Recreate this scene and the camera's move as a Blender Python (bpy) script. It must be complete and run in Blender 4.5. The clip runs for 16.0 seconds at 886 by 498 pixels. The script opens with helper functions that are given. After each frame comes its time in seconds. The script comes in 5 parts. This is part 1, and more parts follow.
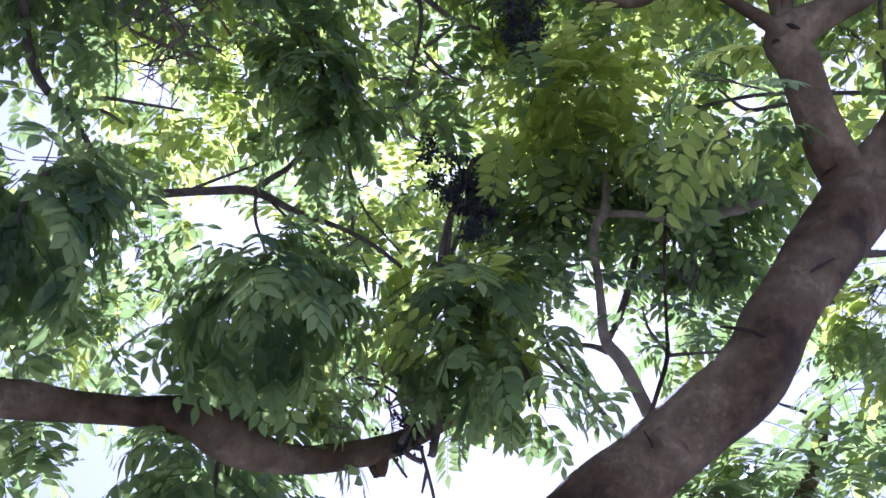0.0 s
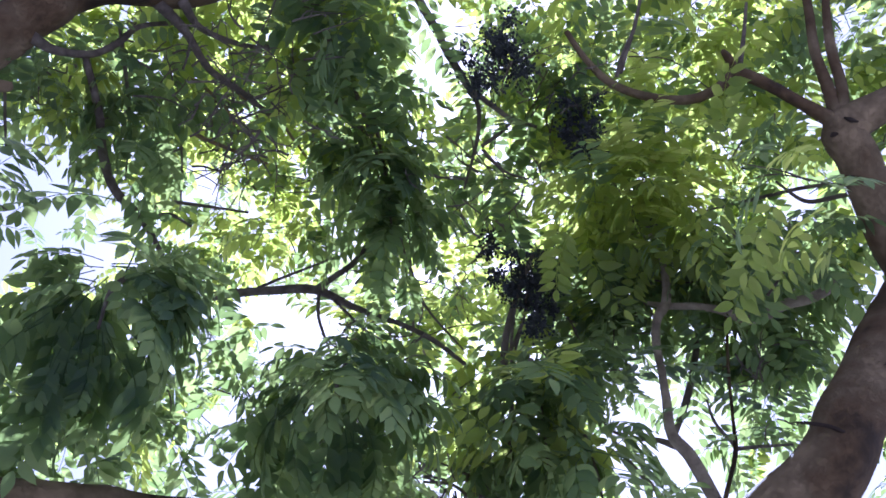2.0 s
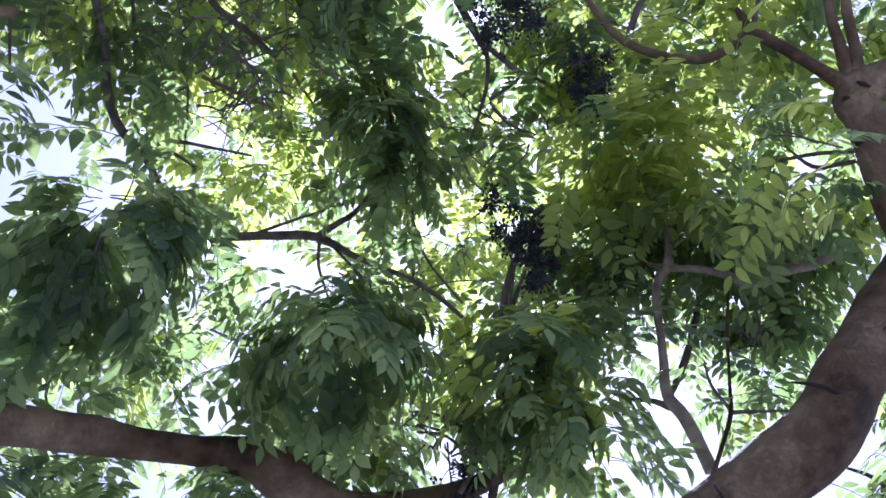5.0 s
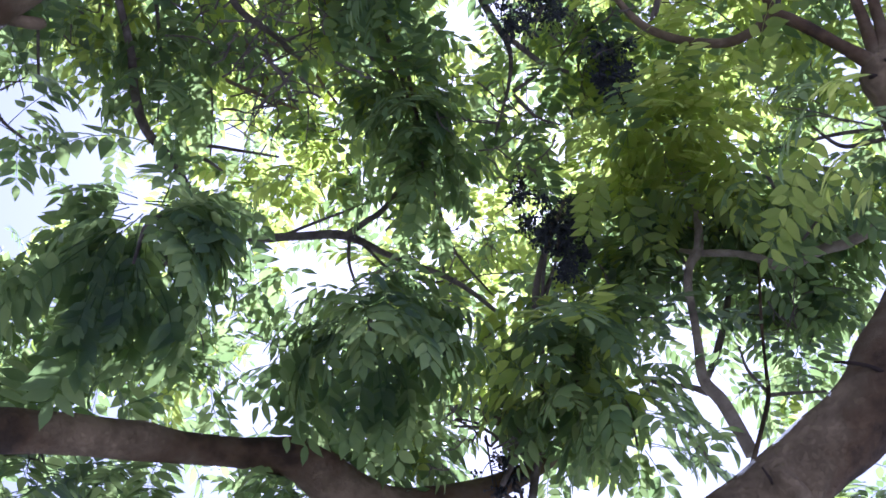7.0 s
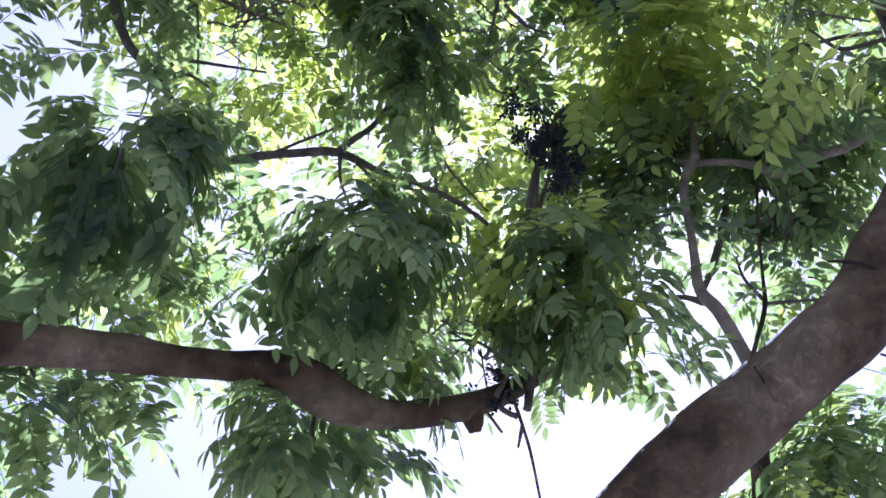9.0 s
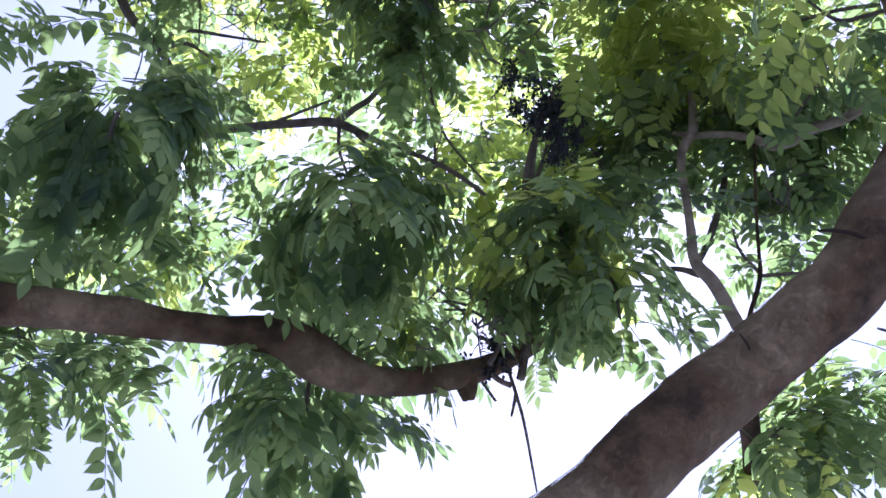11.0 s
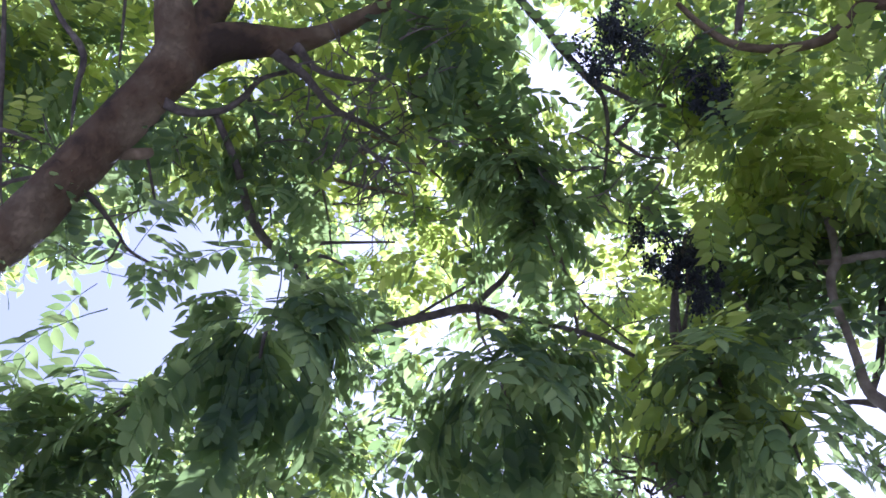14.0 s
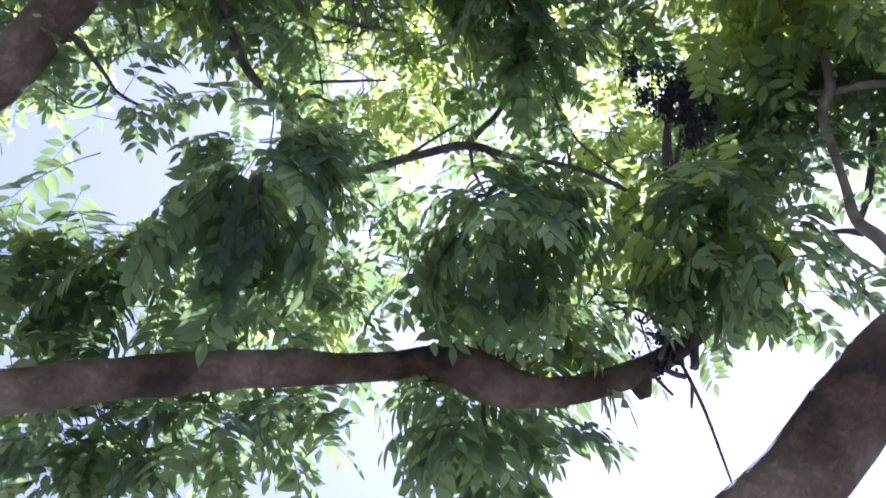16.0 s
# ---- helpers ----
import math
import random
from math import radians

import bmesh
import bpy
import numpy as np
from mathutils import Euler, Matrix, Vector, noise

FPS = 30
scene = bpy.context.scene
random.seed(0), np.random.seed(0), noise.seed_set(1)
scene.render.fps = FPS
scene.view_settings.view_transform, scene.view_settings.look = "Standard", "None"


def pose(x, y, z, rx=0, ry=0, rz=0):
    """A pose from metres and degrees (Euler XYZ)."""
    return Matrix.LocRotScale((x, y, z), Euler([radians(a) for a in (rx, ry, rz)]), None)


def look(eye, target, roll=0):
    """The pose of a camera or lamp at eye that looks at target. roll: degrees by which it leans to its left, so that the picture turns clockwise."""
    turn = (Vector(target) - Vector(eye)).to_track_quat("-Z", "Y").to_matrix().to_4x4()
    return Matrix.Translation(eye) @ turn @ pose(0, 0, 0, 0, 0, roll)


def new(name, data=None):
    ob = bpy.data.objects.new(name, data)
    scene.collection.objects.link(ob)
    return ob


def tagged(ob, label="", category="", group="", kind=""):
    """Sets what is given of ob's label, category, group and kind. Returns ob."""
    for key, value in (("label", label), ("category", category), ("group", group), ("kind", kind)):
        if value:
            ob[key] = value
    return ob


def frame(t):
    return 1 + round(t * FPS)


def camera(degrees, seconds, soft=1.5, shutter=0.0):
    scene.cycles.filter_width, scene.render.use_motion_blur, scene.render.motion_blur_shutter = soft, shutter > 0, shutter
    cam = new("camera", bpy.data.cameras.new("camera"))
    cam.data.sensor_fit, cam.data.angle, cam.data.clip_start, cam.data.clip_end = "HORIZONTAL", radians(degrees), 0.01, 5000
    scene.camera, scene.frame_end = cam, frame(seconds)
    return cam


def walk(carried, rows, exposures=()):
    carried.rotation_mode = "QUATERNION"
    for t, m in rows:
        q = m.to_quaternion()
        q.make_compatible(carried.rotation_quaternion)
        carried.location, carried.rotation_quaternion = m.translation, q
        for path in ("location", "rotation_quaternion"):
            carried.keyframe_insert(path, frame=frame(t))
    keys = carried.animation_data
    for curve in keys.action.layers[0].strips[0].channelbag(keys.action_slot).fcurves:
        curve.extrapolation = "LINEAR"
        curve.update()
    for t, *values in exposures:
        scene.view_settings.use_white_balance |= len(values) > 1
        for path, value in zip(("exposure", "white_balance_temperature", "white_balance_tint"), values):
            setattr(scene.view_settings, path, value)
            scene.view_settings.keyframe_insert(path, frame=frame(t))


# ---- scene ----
cam = camera(45.0, 16.0, soft=1.6, shutter=0.3)
PATH = [
    (0, (0.242, 0.152, 1.675), (0.5, 1.537, 3.095), -8.7),
    (0.5, (0.22, 0.152, 1.675), (0.483, 1.52, 3.109), -9.0),
    (1, (0.206, 0.133, 1.683), (0.449, 1.466, 3.154), -8.9),
    (1.5, (0.169, 0.103, 1.705), (0.403, 1.406, 3.204), -9.3),
    (2, (0.16, 0.122, 1.688), (0.373, 1.394, 3.217), -8.9),
    (2.5, (0.156, 0.129, 1.686), (0.351, 1.394, 3.223), -8.0),
    (3, (0.164, 0.138, 1.686), (0.354, 1.422, 3.208), -7.3),
    (3.5, (0.204, 0.158, 1.685), (0.376, 1.46, 3.192), -6.0),
    (3.7, (0.245, 0.185, 1.675), (0.39, 1.487, 3.186), -3.4),
    (5.8, (0.151, 0.159, 1.659), (0.359, 1.469, 3.156), -7.0),
    (6, (0.164, 0.157, 1.659), (0.353, 1.466, 3.159), -6.8),
    (6.5, (0.164, 0.158, 1.67), (0.337, 1.474, 3.166), -6.8),
    (7, (0.131, 0.176, 1.659), (0.308, 1.489, 3.157), -7.3),
    (7.5, (0.118, 0.22, 1.638), (0.291, 1.528, 3.142), -7.5),
    (8, (0.127, 0.245, 1.635), (0.287, 1.573, 3.123), -7.5),
    (8.5, (0.156, 0.246, 1.625), (0.307, 1.609, 3.081), -7.2),
    (9, (0.172, 0.243, 1.631), (0.325, 1.634, 3.061), -7.3),
    (9.2, (0.171, 0.247, 1.633), (0.328, 1.649, 3.05), -7.3),
    (11.3, (0.224, 0.254, 1.593), (0.334, 1.666, 3.004), -5.5),
    (11.5, (0.223, 0.254, 1.597), (0.332, 1.657, 3.018), -5.5),
    (12, (0.22, 0.266, 1.61), (0.317, 1.599, 3.097), -6.1),
    (12.5, (0.22, 0.259, 1.596), (0.284, 1.494, 3.168), -7.2),
    (13, (0.22, 0.256, 1.597), (0.215, 1.406, 3.233), -7.6),
    (13.5, (0.218, 0.252, 1.597), (0.169, 1.384, 3.245), -8.0),
    (14, (0.215, 0.254, 1.603), (0.111, 1.393, 3.243), -7.2),
    (14.5, (0.215, 0.247, 1.594), (0.071, 1.41, 3.215), -6.5),
    (15, (0.217, 0.247, 1.595), (0.04, 1.45, 3.184), -5.6),
    (15.5, (0.214, 0.248, 1.597), (0.044, 1.526, 3.125), -6.2),
    (16, (0.213, 0.247, 1.594), (0.062, 1.616, 3.044), -7.4),
]
walk(cam, [(t, look(eye, target, roll)) for t, eye, target, roll in PATH], exposures=[(0.0, 1.60, 4600, 31), (16.0, 1.60, 4600, 31)])

# ---- world and sun ----
SUN_EL, SUN_AZ = 51.8, 14.2  # degrees above the horizon, degrees from +y towards +x
world = bpy.data.worlds.new("world")
scene.world = world
world.use_nodes = True
sky = world.node_tree.nodes.new("ShaderNodeTexSky")
sky.sky_type, sky.sun_disc = "NISHITA", False
sky.sun_elevation, sky.sun_rotation = radians(SUN_EL), radians(SUN_AZ)
sky.air_density, sky.dust_density, sky.ozone_density = 1.0, 5.0, 0.8
back = world.node_tree.nodes["Background"]
back.inputs["Strength"].default_value = 0.05
haze = world.node_tree.nodes.new("ShaderNodeMixRGB")  # thin bright haze evens out the sky
haze.inputs[0].default_value, haze.inputs[2].default_value = 0.75, (5.6, 5.3, 5.3, 1)
world.node_tree.links.new(sky.outputs[0], haze.inputs[1])
world.node_tree.links.new(haze.outputs[0], back.inputs["Color"])
sun = new("sun", bpy.data.lights.new("sun", "SUN"))
sun.data.energy, sun.data.angle, sun.data.color = 5.0, radians(0.5), (1.0, 0.97, 0.91)
sun.matrix_world = look((0, 0, 20), Vector((0, 0, 20)) - Vector((math.sin(radians(SUN_AZ)) * math.cos(radians(SUN_EL)), math.cos(radians(SUN_AZ)) * math.cos(radians(SUN_EL)), math.sin(radians(SUN_EL)))))

# ---- materials ----
def node_material(name):
    m = bpy.data.materials.new(name)
    m.use_nodes = True
    m.node_tree.nodes.clear()
    return m, m.node_tree.nodes, m.node_tree.links


def ramp(nodes, stops):
    r = nodes.new("ShaderNodeValToRGB")
    e = r.color_ramp.elements
    e[0].position, e[0].color = stops[0][0], (*stops[0][1], 1)
    e[1].position, e[1].color = stops[-1][0], (*stops[-1][1], 1)
    for p, c in stops[1:-1]:
        k = e.new(p)
        k.color = (*c, 1)
    return r


def noise_node(nodes, links, coord, scale, detail=4, rough=0.6):
    n = nodes.new("ShaderNodeTexNoise")
    n.inputs["Scale"].default_value, n.inputs["Detail"].default_value, n.inputs["Roughness"].default_value = scale, detail, rough
    links.new(coord, n.inputs["Vector"])
    return n


def leaf_material(name, dark, light, glow_a, glow_b, share):
    """A thin leaf: glossy green skin, and daylight coming through it."""
    m, nodes, links = node_material(name)
    geo = nodes.new("ShaderNodeNewGeometry")
    tex = nodes.new("ShaderNodeTexCoord")
    blot = noise_node(nodes, links, tex.outputs["Object"], 60, 3)
    skin = ramp(nodes, [(0.0, dark), (0.55, tuple((a + b) / 2 for a, b in zip(dark, light))), (1.0, light)])
    glow = ramp(nodes, [(0.0, glow_a), (0.6, tuple((a + b) / 2 for a, b in zip(glow_a, glow_b))), (1.0, glow_b)])
    mixv = nodes.new("ShaderNodeMath")
    mixv.operation = "MULTIPLY_ADD"
    mixv.inputs[1].default_value, mixv.inputs[2].default_value = 0.35, -0.15
    links.new(blot.outputs["Fac"], mixv.inputs[0])
    addv = nodes.new("ShaderNodeMath")
    addv.operation = "ADD"
    addv.use_clamp = True
    links.new(geo.outputs["Random Per Island"], addv.inputs[0])
    links.new(mixv.outputs[0], addv.inputs[1])
    links.new(addv.outputs[0], skin.inputs[0])
    links.new(addv.outputs[0], glow.inputs[0])
    p = nodes.new("ShaderNodeBsdfPrincipled")
    p.inputs["Roughness"].default_value = 0.42
    p.inputs["Specular IOR Level"].default_value = 0.4
    links.new(skin.outputs[0], p.inputs["Base Color"])
    bump = nodes.new("ShaderNodeBump")
    bump.inputs["Strength"].default_value, bump.inputs["Distance"].default_value = 0.25, 0.002
    links.new(blot.outputs["Fac"], bump.inputs["Height"])
    links.new(bump.outputs[0], p.inputs["Normal"])
    t = nodes.new("ShaderNodeBsdfTranslucent")
    links.new(glow.outputs[0], t.inputs["Color"])
    mix = nodes.new("ShaderNodeMixShader")
    mix.inputs[0].default_value = share
    links.new(p.outputs[0], mix.inputs[1])
    links.new(t.outputs[0], mix.inputs[2])
    out = nodes.new("ShaderNodeOutputMaterial")
    links.new(mix.outputs[0], out.inputs[0])
    return m


def bark_material(name, stops, scale, bump_depth, rough=0.85, cracks=0.35):
    """Bark with broad patches, fine grain and small corky cracks."""
    m, nodes, links = node_material(name)
    tex = nodes.new("ShaderNodeTexCoord")
    broad = noise_node(nodes, links, tex.outputs["Object"], scale, 4, 0.6)
    fine = noise_node(nodes, links, tex.outputs["Object"], scale * 9, 6, 0.7)
    crack = nodes.new("ShaderNodeTexVoronoi")
    crack.feature = "DISTANCE_TO_EDGE"
    crack.inputs["Scale"].default_value = scale * 5
    bend = nodes.new("ShaderNodeMixRGB")
    bend.blend_type = "ADD"
    bend.inputs[0].default_value = 0.12
    links.new(tex.outputs["Object"], bend.inputs[1])
    links.new(fine.outputs["Color"], bend.inputs[2])
    links.new(bend.outputs[0], crack.inputs["Vector"])
    both = nodes.new("ShaderNodeMath")
    both.operation = "MULTIPLY_ADD"
    both.inputs[1].default_value = 0.90
    half = nodes.new("ShaderNodeMath")
    half.operation = "MULTIPLY"
    half.inputs[1].default_value = 0.10
    links.new(broad.outputs["Fac"], both.inputs[0])
    links.new(fine.outputs["Fac"], half.inputs[0])
    links.new(half.outputs[0], both.inputs[2])
    col = ramp(nodes, stops)
    links.new(both.outputs[0], col.inputs[0])
    edge = ramp(nodes, [(0.0, (0.0, 0.0, 0.0)), (0.12, (1.0, 1.0, 1.0))])
    links.new(crack.outputs["Distance"], edge.inputs[0])
    relief = nodes.new("ShaderNodeMath")
    relief.operation = "MULTIPLY_ADD"
    relief.inputs[1].default_value = cracks
    links.new(edge.outputs[0], relief.inputs[0])
    links.new(fine.outputs["Fac"], relief.inputs[2])
    bump = nodes.new("ShaderNodeBump")
    bump.inputs["Strength"].default_value, bump.inputs["Distance"].default_value = 0.8, bump_depth
    links.new(relief.outputs[0], bump.inputs["Height"])
    p = nodes.new("ShaderNodeBsdfPrincipled")
    p.inputs["Roughness"].default_value = rough
    p.inputs["Specular IOR Level"].default_value = 0.25
    links.new(col.outputs[0], p.inputs["Base Color"])
    links.new(bump.outputs[0], p.inputs["Normal"])
    out = nodes.new("ShaderNodeOutputMaterial")
    links.new(p.outputs[0], out.inputs[0])
    return m


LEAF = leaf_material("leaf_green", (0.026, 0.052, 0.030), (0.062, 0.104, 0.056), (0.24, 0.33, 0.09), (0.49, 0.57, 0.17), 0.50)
# brighter yellow-green copy of the leaf: sunlight on the leaves painted into the colour
SUN_TINT = leaf_material("leaf_sun_tint", (0.076, 0.115, 0.034), (0.130, 0.18, 0.050), (0.40, 0.48, 0.06), (0.68, 0.71, 0.15), 0.70)
BARK = bark_material("bark_limb", [(0.36, (0.035, 0.022, 0.011)), (0.45, (0.090, 0.055, 0.026)), (0.53, (0.118, 0.084, 0.045)), (0.63, (0.205, 0.148, 0.084))], 6, 0.007, 0.85, 0.2)
TWIG = bark_material("bark_twig", [(0.3, (0.08, 0.062, 0.050)), (0.55, (0.17, 0.135, 0.105)), (0.75, (0.28, 0.235, 0.19))], 30, 0.003)
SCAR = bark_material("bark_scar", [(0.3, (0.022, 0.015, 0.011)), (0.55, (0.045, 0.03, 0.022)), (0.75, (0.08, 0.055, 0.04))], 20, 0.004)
# pale bark, lightened further to paint in the light on two branches
PALE_LIT = bark_material("bark_pale_lit", [(0.3, (0.18, 0.14, 0.10)), (0.55, (0.38, 0.305, 0.22)), (0.75, (0.52, 0.43, 0.33))], 25, 0.004)
DRY = bark_material("bark_dry", [(0.3, (0.16, 0.10, 0.05)), (0.55, (0.26, 0.18, 0.09)), (0.75, (0.36, 0.27, 0.15))], 30, 0.003)
FRUIT = bark_material("fruit_skin", [(0.3, (0.022, 0.024, 0.028)), (0.55, (0.04, 0.042, 0.045)), (0.75, (0.07, 0.066, 0.06))], 40, 0.001, 0.5)
# assumed neutral grey, picked for the light it throws up under the leaves
BOUNCE_GROUND = bark_material("grey_bounce_ground", [(0.3, (0.16, 0.155, 0.145)), (0.5, (0.21, 0.205, 0.19)), (0.7, (0.27, 0.265, 0.25))], 1.5, 0.01, 0.9, 0.05)

# ---- builders ----
rng = random.Random(7)


def part(name, bm, material, parent, label=""):
    me = bpy.data.meshes.new(name)
    bm.to_mesh(me)
    bm.free()
    me.materials.append(material)
    me.shade_smooth()
    ob = new(name, me)
    ob.parent = parent
    return tagged(ob, label)


def smooth_line(points, steps):
    """A curve through the points, each (x, y, z, radius)."""
    p = [Vector(q) for q in points]
    p = [2 * p[0] - p[1]] + p + [2 * p[-1] - p[-2]]
    out = []
    for a, b, c, d in zip(p, p[1:], p[2:], p[3:]):
        for k in range(steps):
            t = k / steps
            out.append(0.5 * (2 * b + (c - a) * t + (2 * a - 5 * b + 4 * c - d) * t * t + (3 * b - a - 3 * c + d) * t ** 3))
    out.append(p[-2])
    return out


def tube(bm, points, sides=10, steps=5, rough=0.0, seed=0.0, bulges=()):
    """A tapering, uneven limb with closed ends; bulges are (x, y, z, reach, height) swellings or hollows."""
    line = smooth_line([Vector(q) for q in points], steps)
    side = None
    rings = []
    for n, q in enumerate(line):
        a, b = line[max(n - 1, 0)].to_3d(), line[min(n + 1, len(line) - 1)].to_3d()
        way = (b - a).normalized()
        side = way.orthogonal() if side is None else side - way * side.dot(way)
        side = side.normalized()
        up = way.cross(side)
        ring = []
        for k in range(sides):
            w = 2 * math.pi * k / sides
            out = side * math.cos(w) + up * math.sin(w)
            at = q.to_3d() + out * q[3]
            swell = 1 + rough * (noise.noise(at * 6 + Vector((seed, 0, 0))) + 0.5 * noise.noise(at * 17))
            spot = q.to_3d() + out * max(q[3], 0.0008) * swell
            for x, y, z, reach, height in bulges:
                gone = (spot - Vector((x, y, z))).length / reach
                if gone < 2.5:
                    spot = spot + out * height * math.exp(-gone * gone)
            ring.append(bm.verts.new(spot))
        rings.append(ring)
    for r, s in zip(rings, rings[1:]):
        for k in range(sides):
            bm.faces.new((r[k], r[(k + 1) % sides], s[(k + 1) % sides], s[k]))
    bm.faces.new(rings[0][::-1])
    bm.faces.new(rings[-1])


def leaflet(bm, base, way, normal, length, width, droop, fold):
    """One ovate leaflet with a drawn-out tip, slightly folded along the midrib and curved."""
    across = way.cross(normal).normalized()
    rows = []
    for t, w in ((0.0, 0.07), (0.12, 0.60), (0.32, 1.0), (0.54, 0.92), (0.76, 0.52), (0.91, 0.17), (1.0, 0.01)):
        mid = base + way * length * t - normal * droop * length * t * t
        half = across * width * 0.5 * w
        lift = normal * fold * width * w
        rows.append((bm.verts.new(mid - half + lift), bm.verts.new(mid), bm.verts.new(mid + half * 0.88 + lift)))
    for a, b in zip(rows, rows[1:]):
        bm.faces.new((a[0], a[1], b[1], b[0]))
        bm.faces.new((a[1], a[2], b[2], b[1]))


def leaf_mesh(pitch, seed, pairs=6, length=0.27, leaf_long=0.068, bows=(25, 65), hangs=(0.05, 0.45)):
    """A feather-shaped leaf along +x that starts at the given pitch and arches down, its leaflets set apart in pairs."""
    r = random.Random(seed)
    bm = bmesh.new()
    n = 14
    line, at, angle = [], Vector((0, 0, 0)), math.radians(pitch)
    bow = math.radians(r.uniform(*bows))
    sway = math.radians(r.uniform(-30, 30))
    for k in range(n + 1):
        line.append(at.copy())
        a = max(angle - bow * (k / n) ** 1.3, math.radians(-86))
        y = sway * k / n
        at = at + Vector((math.cos(a) * math.cos(y), math.cos(a) * math.sin(y), math.sin(a))) * (length / n)
    tube(bm, [(*line[k], 0.0017 - 0.0009 * k / n) for k in range(0, n + 1, 2)], 3, 1)
    hang = r.uniform(*hangs)
    spots = [(0.24 + 0.72 * (k + 0.5) / pairs, s) for k in range(pairs) for s in (-1, 1)] + [(1.0, 0)]
    for t, s in spots:
        t = min(1.0, t + r.uniform(-0.012, 0.012))
        i = min(int(t * n), n - 1)
        fwd = (line[i + 1] - line[i]).normalized()
        lat = Vector((0, 0, 1)).cross(fwd)
        lat = lat.normalized() if lat.length > 0.1 else Vector((0, 1, 0))
        up = fwd.cross(lat).normalized()
        size = leaf_long * (0.70 + 0.42 * math.sin(math.pi * min(1, t * 0.8 + 0.1))) * r.uniform(0.86, 1.12)
        if s:
            way = fwd * r.uniform(0.30, 0.62) + lat * s - Vector((0, 0, 1)) * (hang + r.uniform(-0.12, 0.22))
        else:
            way = fwd + Vector((0, 0, -0.2))
        way.normalize()
        nor = up + lat * s * r.uniform(-0.15, 0.35) + Vector((r.uniform(-0.22, 0.22), r.uniform(-0.22, 0.22), 0))
        nor = (nor - way * nor.dot(way)).normalized()
        root = line[i] + (line[i + 1] - line[i]) * (t * n - i if t < 1 else 1)
        leaflet(bm, root + way * 0.004, way, nor, size, size * r.uniform(0.39, 0.49), r.uniform(-0.02, 0.22), r.uniform(0.03, 0.16))
    me = bpy.data.meshes.new("leaf")
    bm.to_mesh(me)
    bm.free()
    me.shade_smooth()
    return me


PITCHES = (70, 45, 20, -5, -30, -60)
LEAVES = [leaf_mesh(p, 10 * k + j, 5 + (k + j) % 3, 0.24 + 0.03 * j, 0.062 + 0.004 * j) for k, p in enumerate(PITCHES) for j in range(3)]
DROOPING = [leaf_mesh(p, 200 + 10 * k + j, 4 + (k + j) % 2, 0.17 + 0.015 * j, 0.060 + 0.003 * j, (50, 85), (0.4, 1.0)) for k, p in enumerate((35, 10, -15, -40)) for j in range(3)]
SUN_TINT_LEAVES = [m.copy() for m in LEAVES]
for m in DROOPING:
    m.materials.append(LEAF)
for m in LEAVES:
    m.materials.append(LEAF)
for m in SUN_TINT_LEAVES:
    m.materials.append(SUN_TINT)
hung = []  # every leaf: mesh, pose
twigs = []  # every thin twig: points
shoots = []  # every dense leafy shoot: the points of its stem and its leaves


clearings = []  # openings in the crown: two ends of a line and the radius at each


def clearing(a, b, r0, r1):
    clearings.append((Vector(a), Vector(b), r0, r1))


def is_open(at):
    for a, b, r0, r1 in clearings:
        way = b - a
        t = (at - a).dot(way) / way.length_squared
        if 0 < t < 1.5 and (at - a - way * t).length < r0 + (r1 - r0) * t:
            return True
    return False


def has_room(m, long=0.24):
    return not any(is_open(m @ Vector((f * long, 0, -0.03 * f))) for f in (0.3, 0.6, 0.95))


def rosette(tip, leaves, size, young, heading=None, spread=360, keep=False):
    """A tuft of leaves at the end of a twig, arching out and down all round it; says how many found room."""
    before = len(hung)
    turn = rng.uniform(0, 360)
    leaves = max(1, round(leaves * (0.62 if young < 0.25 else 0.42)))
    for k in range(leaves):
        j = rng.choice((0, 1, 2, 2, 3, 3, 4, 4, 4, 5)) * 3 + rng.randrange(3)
        pool = SUN_TINT_LEAVES if rng.random() < young else LEAVES
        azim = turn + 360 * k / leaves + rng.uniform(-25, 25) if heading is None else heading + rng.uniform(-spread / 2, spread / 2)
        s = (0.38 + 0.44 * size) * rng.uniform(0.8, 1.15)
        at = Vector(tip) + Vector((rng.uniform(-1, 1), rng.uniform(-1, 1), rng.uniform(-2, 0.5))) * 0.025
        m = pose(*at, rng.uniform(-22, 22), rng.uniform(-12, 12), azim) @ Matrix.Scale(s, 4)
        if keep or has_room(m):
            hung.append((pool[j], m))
    return len(hung) - before


def twig_to(a, b, r0=0.005, r1=0.002, sag=0.06):
    a, b = Vector(a), Vector(b)
    mid = (a + b) / 2 + Vector((rng.uniform(-1, 1), rng.uniform(-1, 1), rng.uniform(-0.3, 1))) * sag * (b - a).length * 2
    twigs.append([(*a, r0), (*mid, (r0 + r1) / 2), (*b, r1)])


def clump(stem, centre, reach, tufts, leaves=8, size=1.0, young=0.0):
    """Foliage on twigs that leave a branch at stem: tufts spread about centre within reach."""
    for k in range(max(1, round(tufts * 0.8))):
        while True:
            v = Vector((rng.uniform(-1, 1), rng.uniform(-1, 1), rng.uniform(-1, 1)))
            if v.length < 1:
                break
        tip = Vector(centre) + Vector([a * b for a, b in zip(v, reach)])
        root = Vector(stem) + Vector((rng.uniform(-0.05, 0.05), rng.uniform(-0.05, 0.05), rng.uniform(-0.05, 0.05)))
        if (root - tip).length > 0.2:
            root = tip + (root - tip).normalized() * rng.uniform(0.12, 0.2)
        if rosette(tip, leaves, size, young) > 1 and not is_open(tip) and not is_open(root):
            twig_to(root, tip, 0.0022, 0.0013)


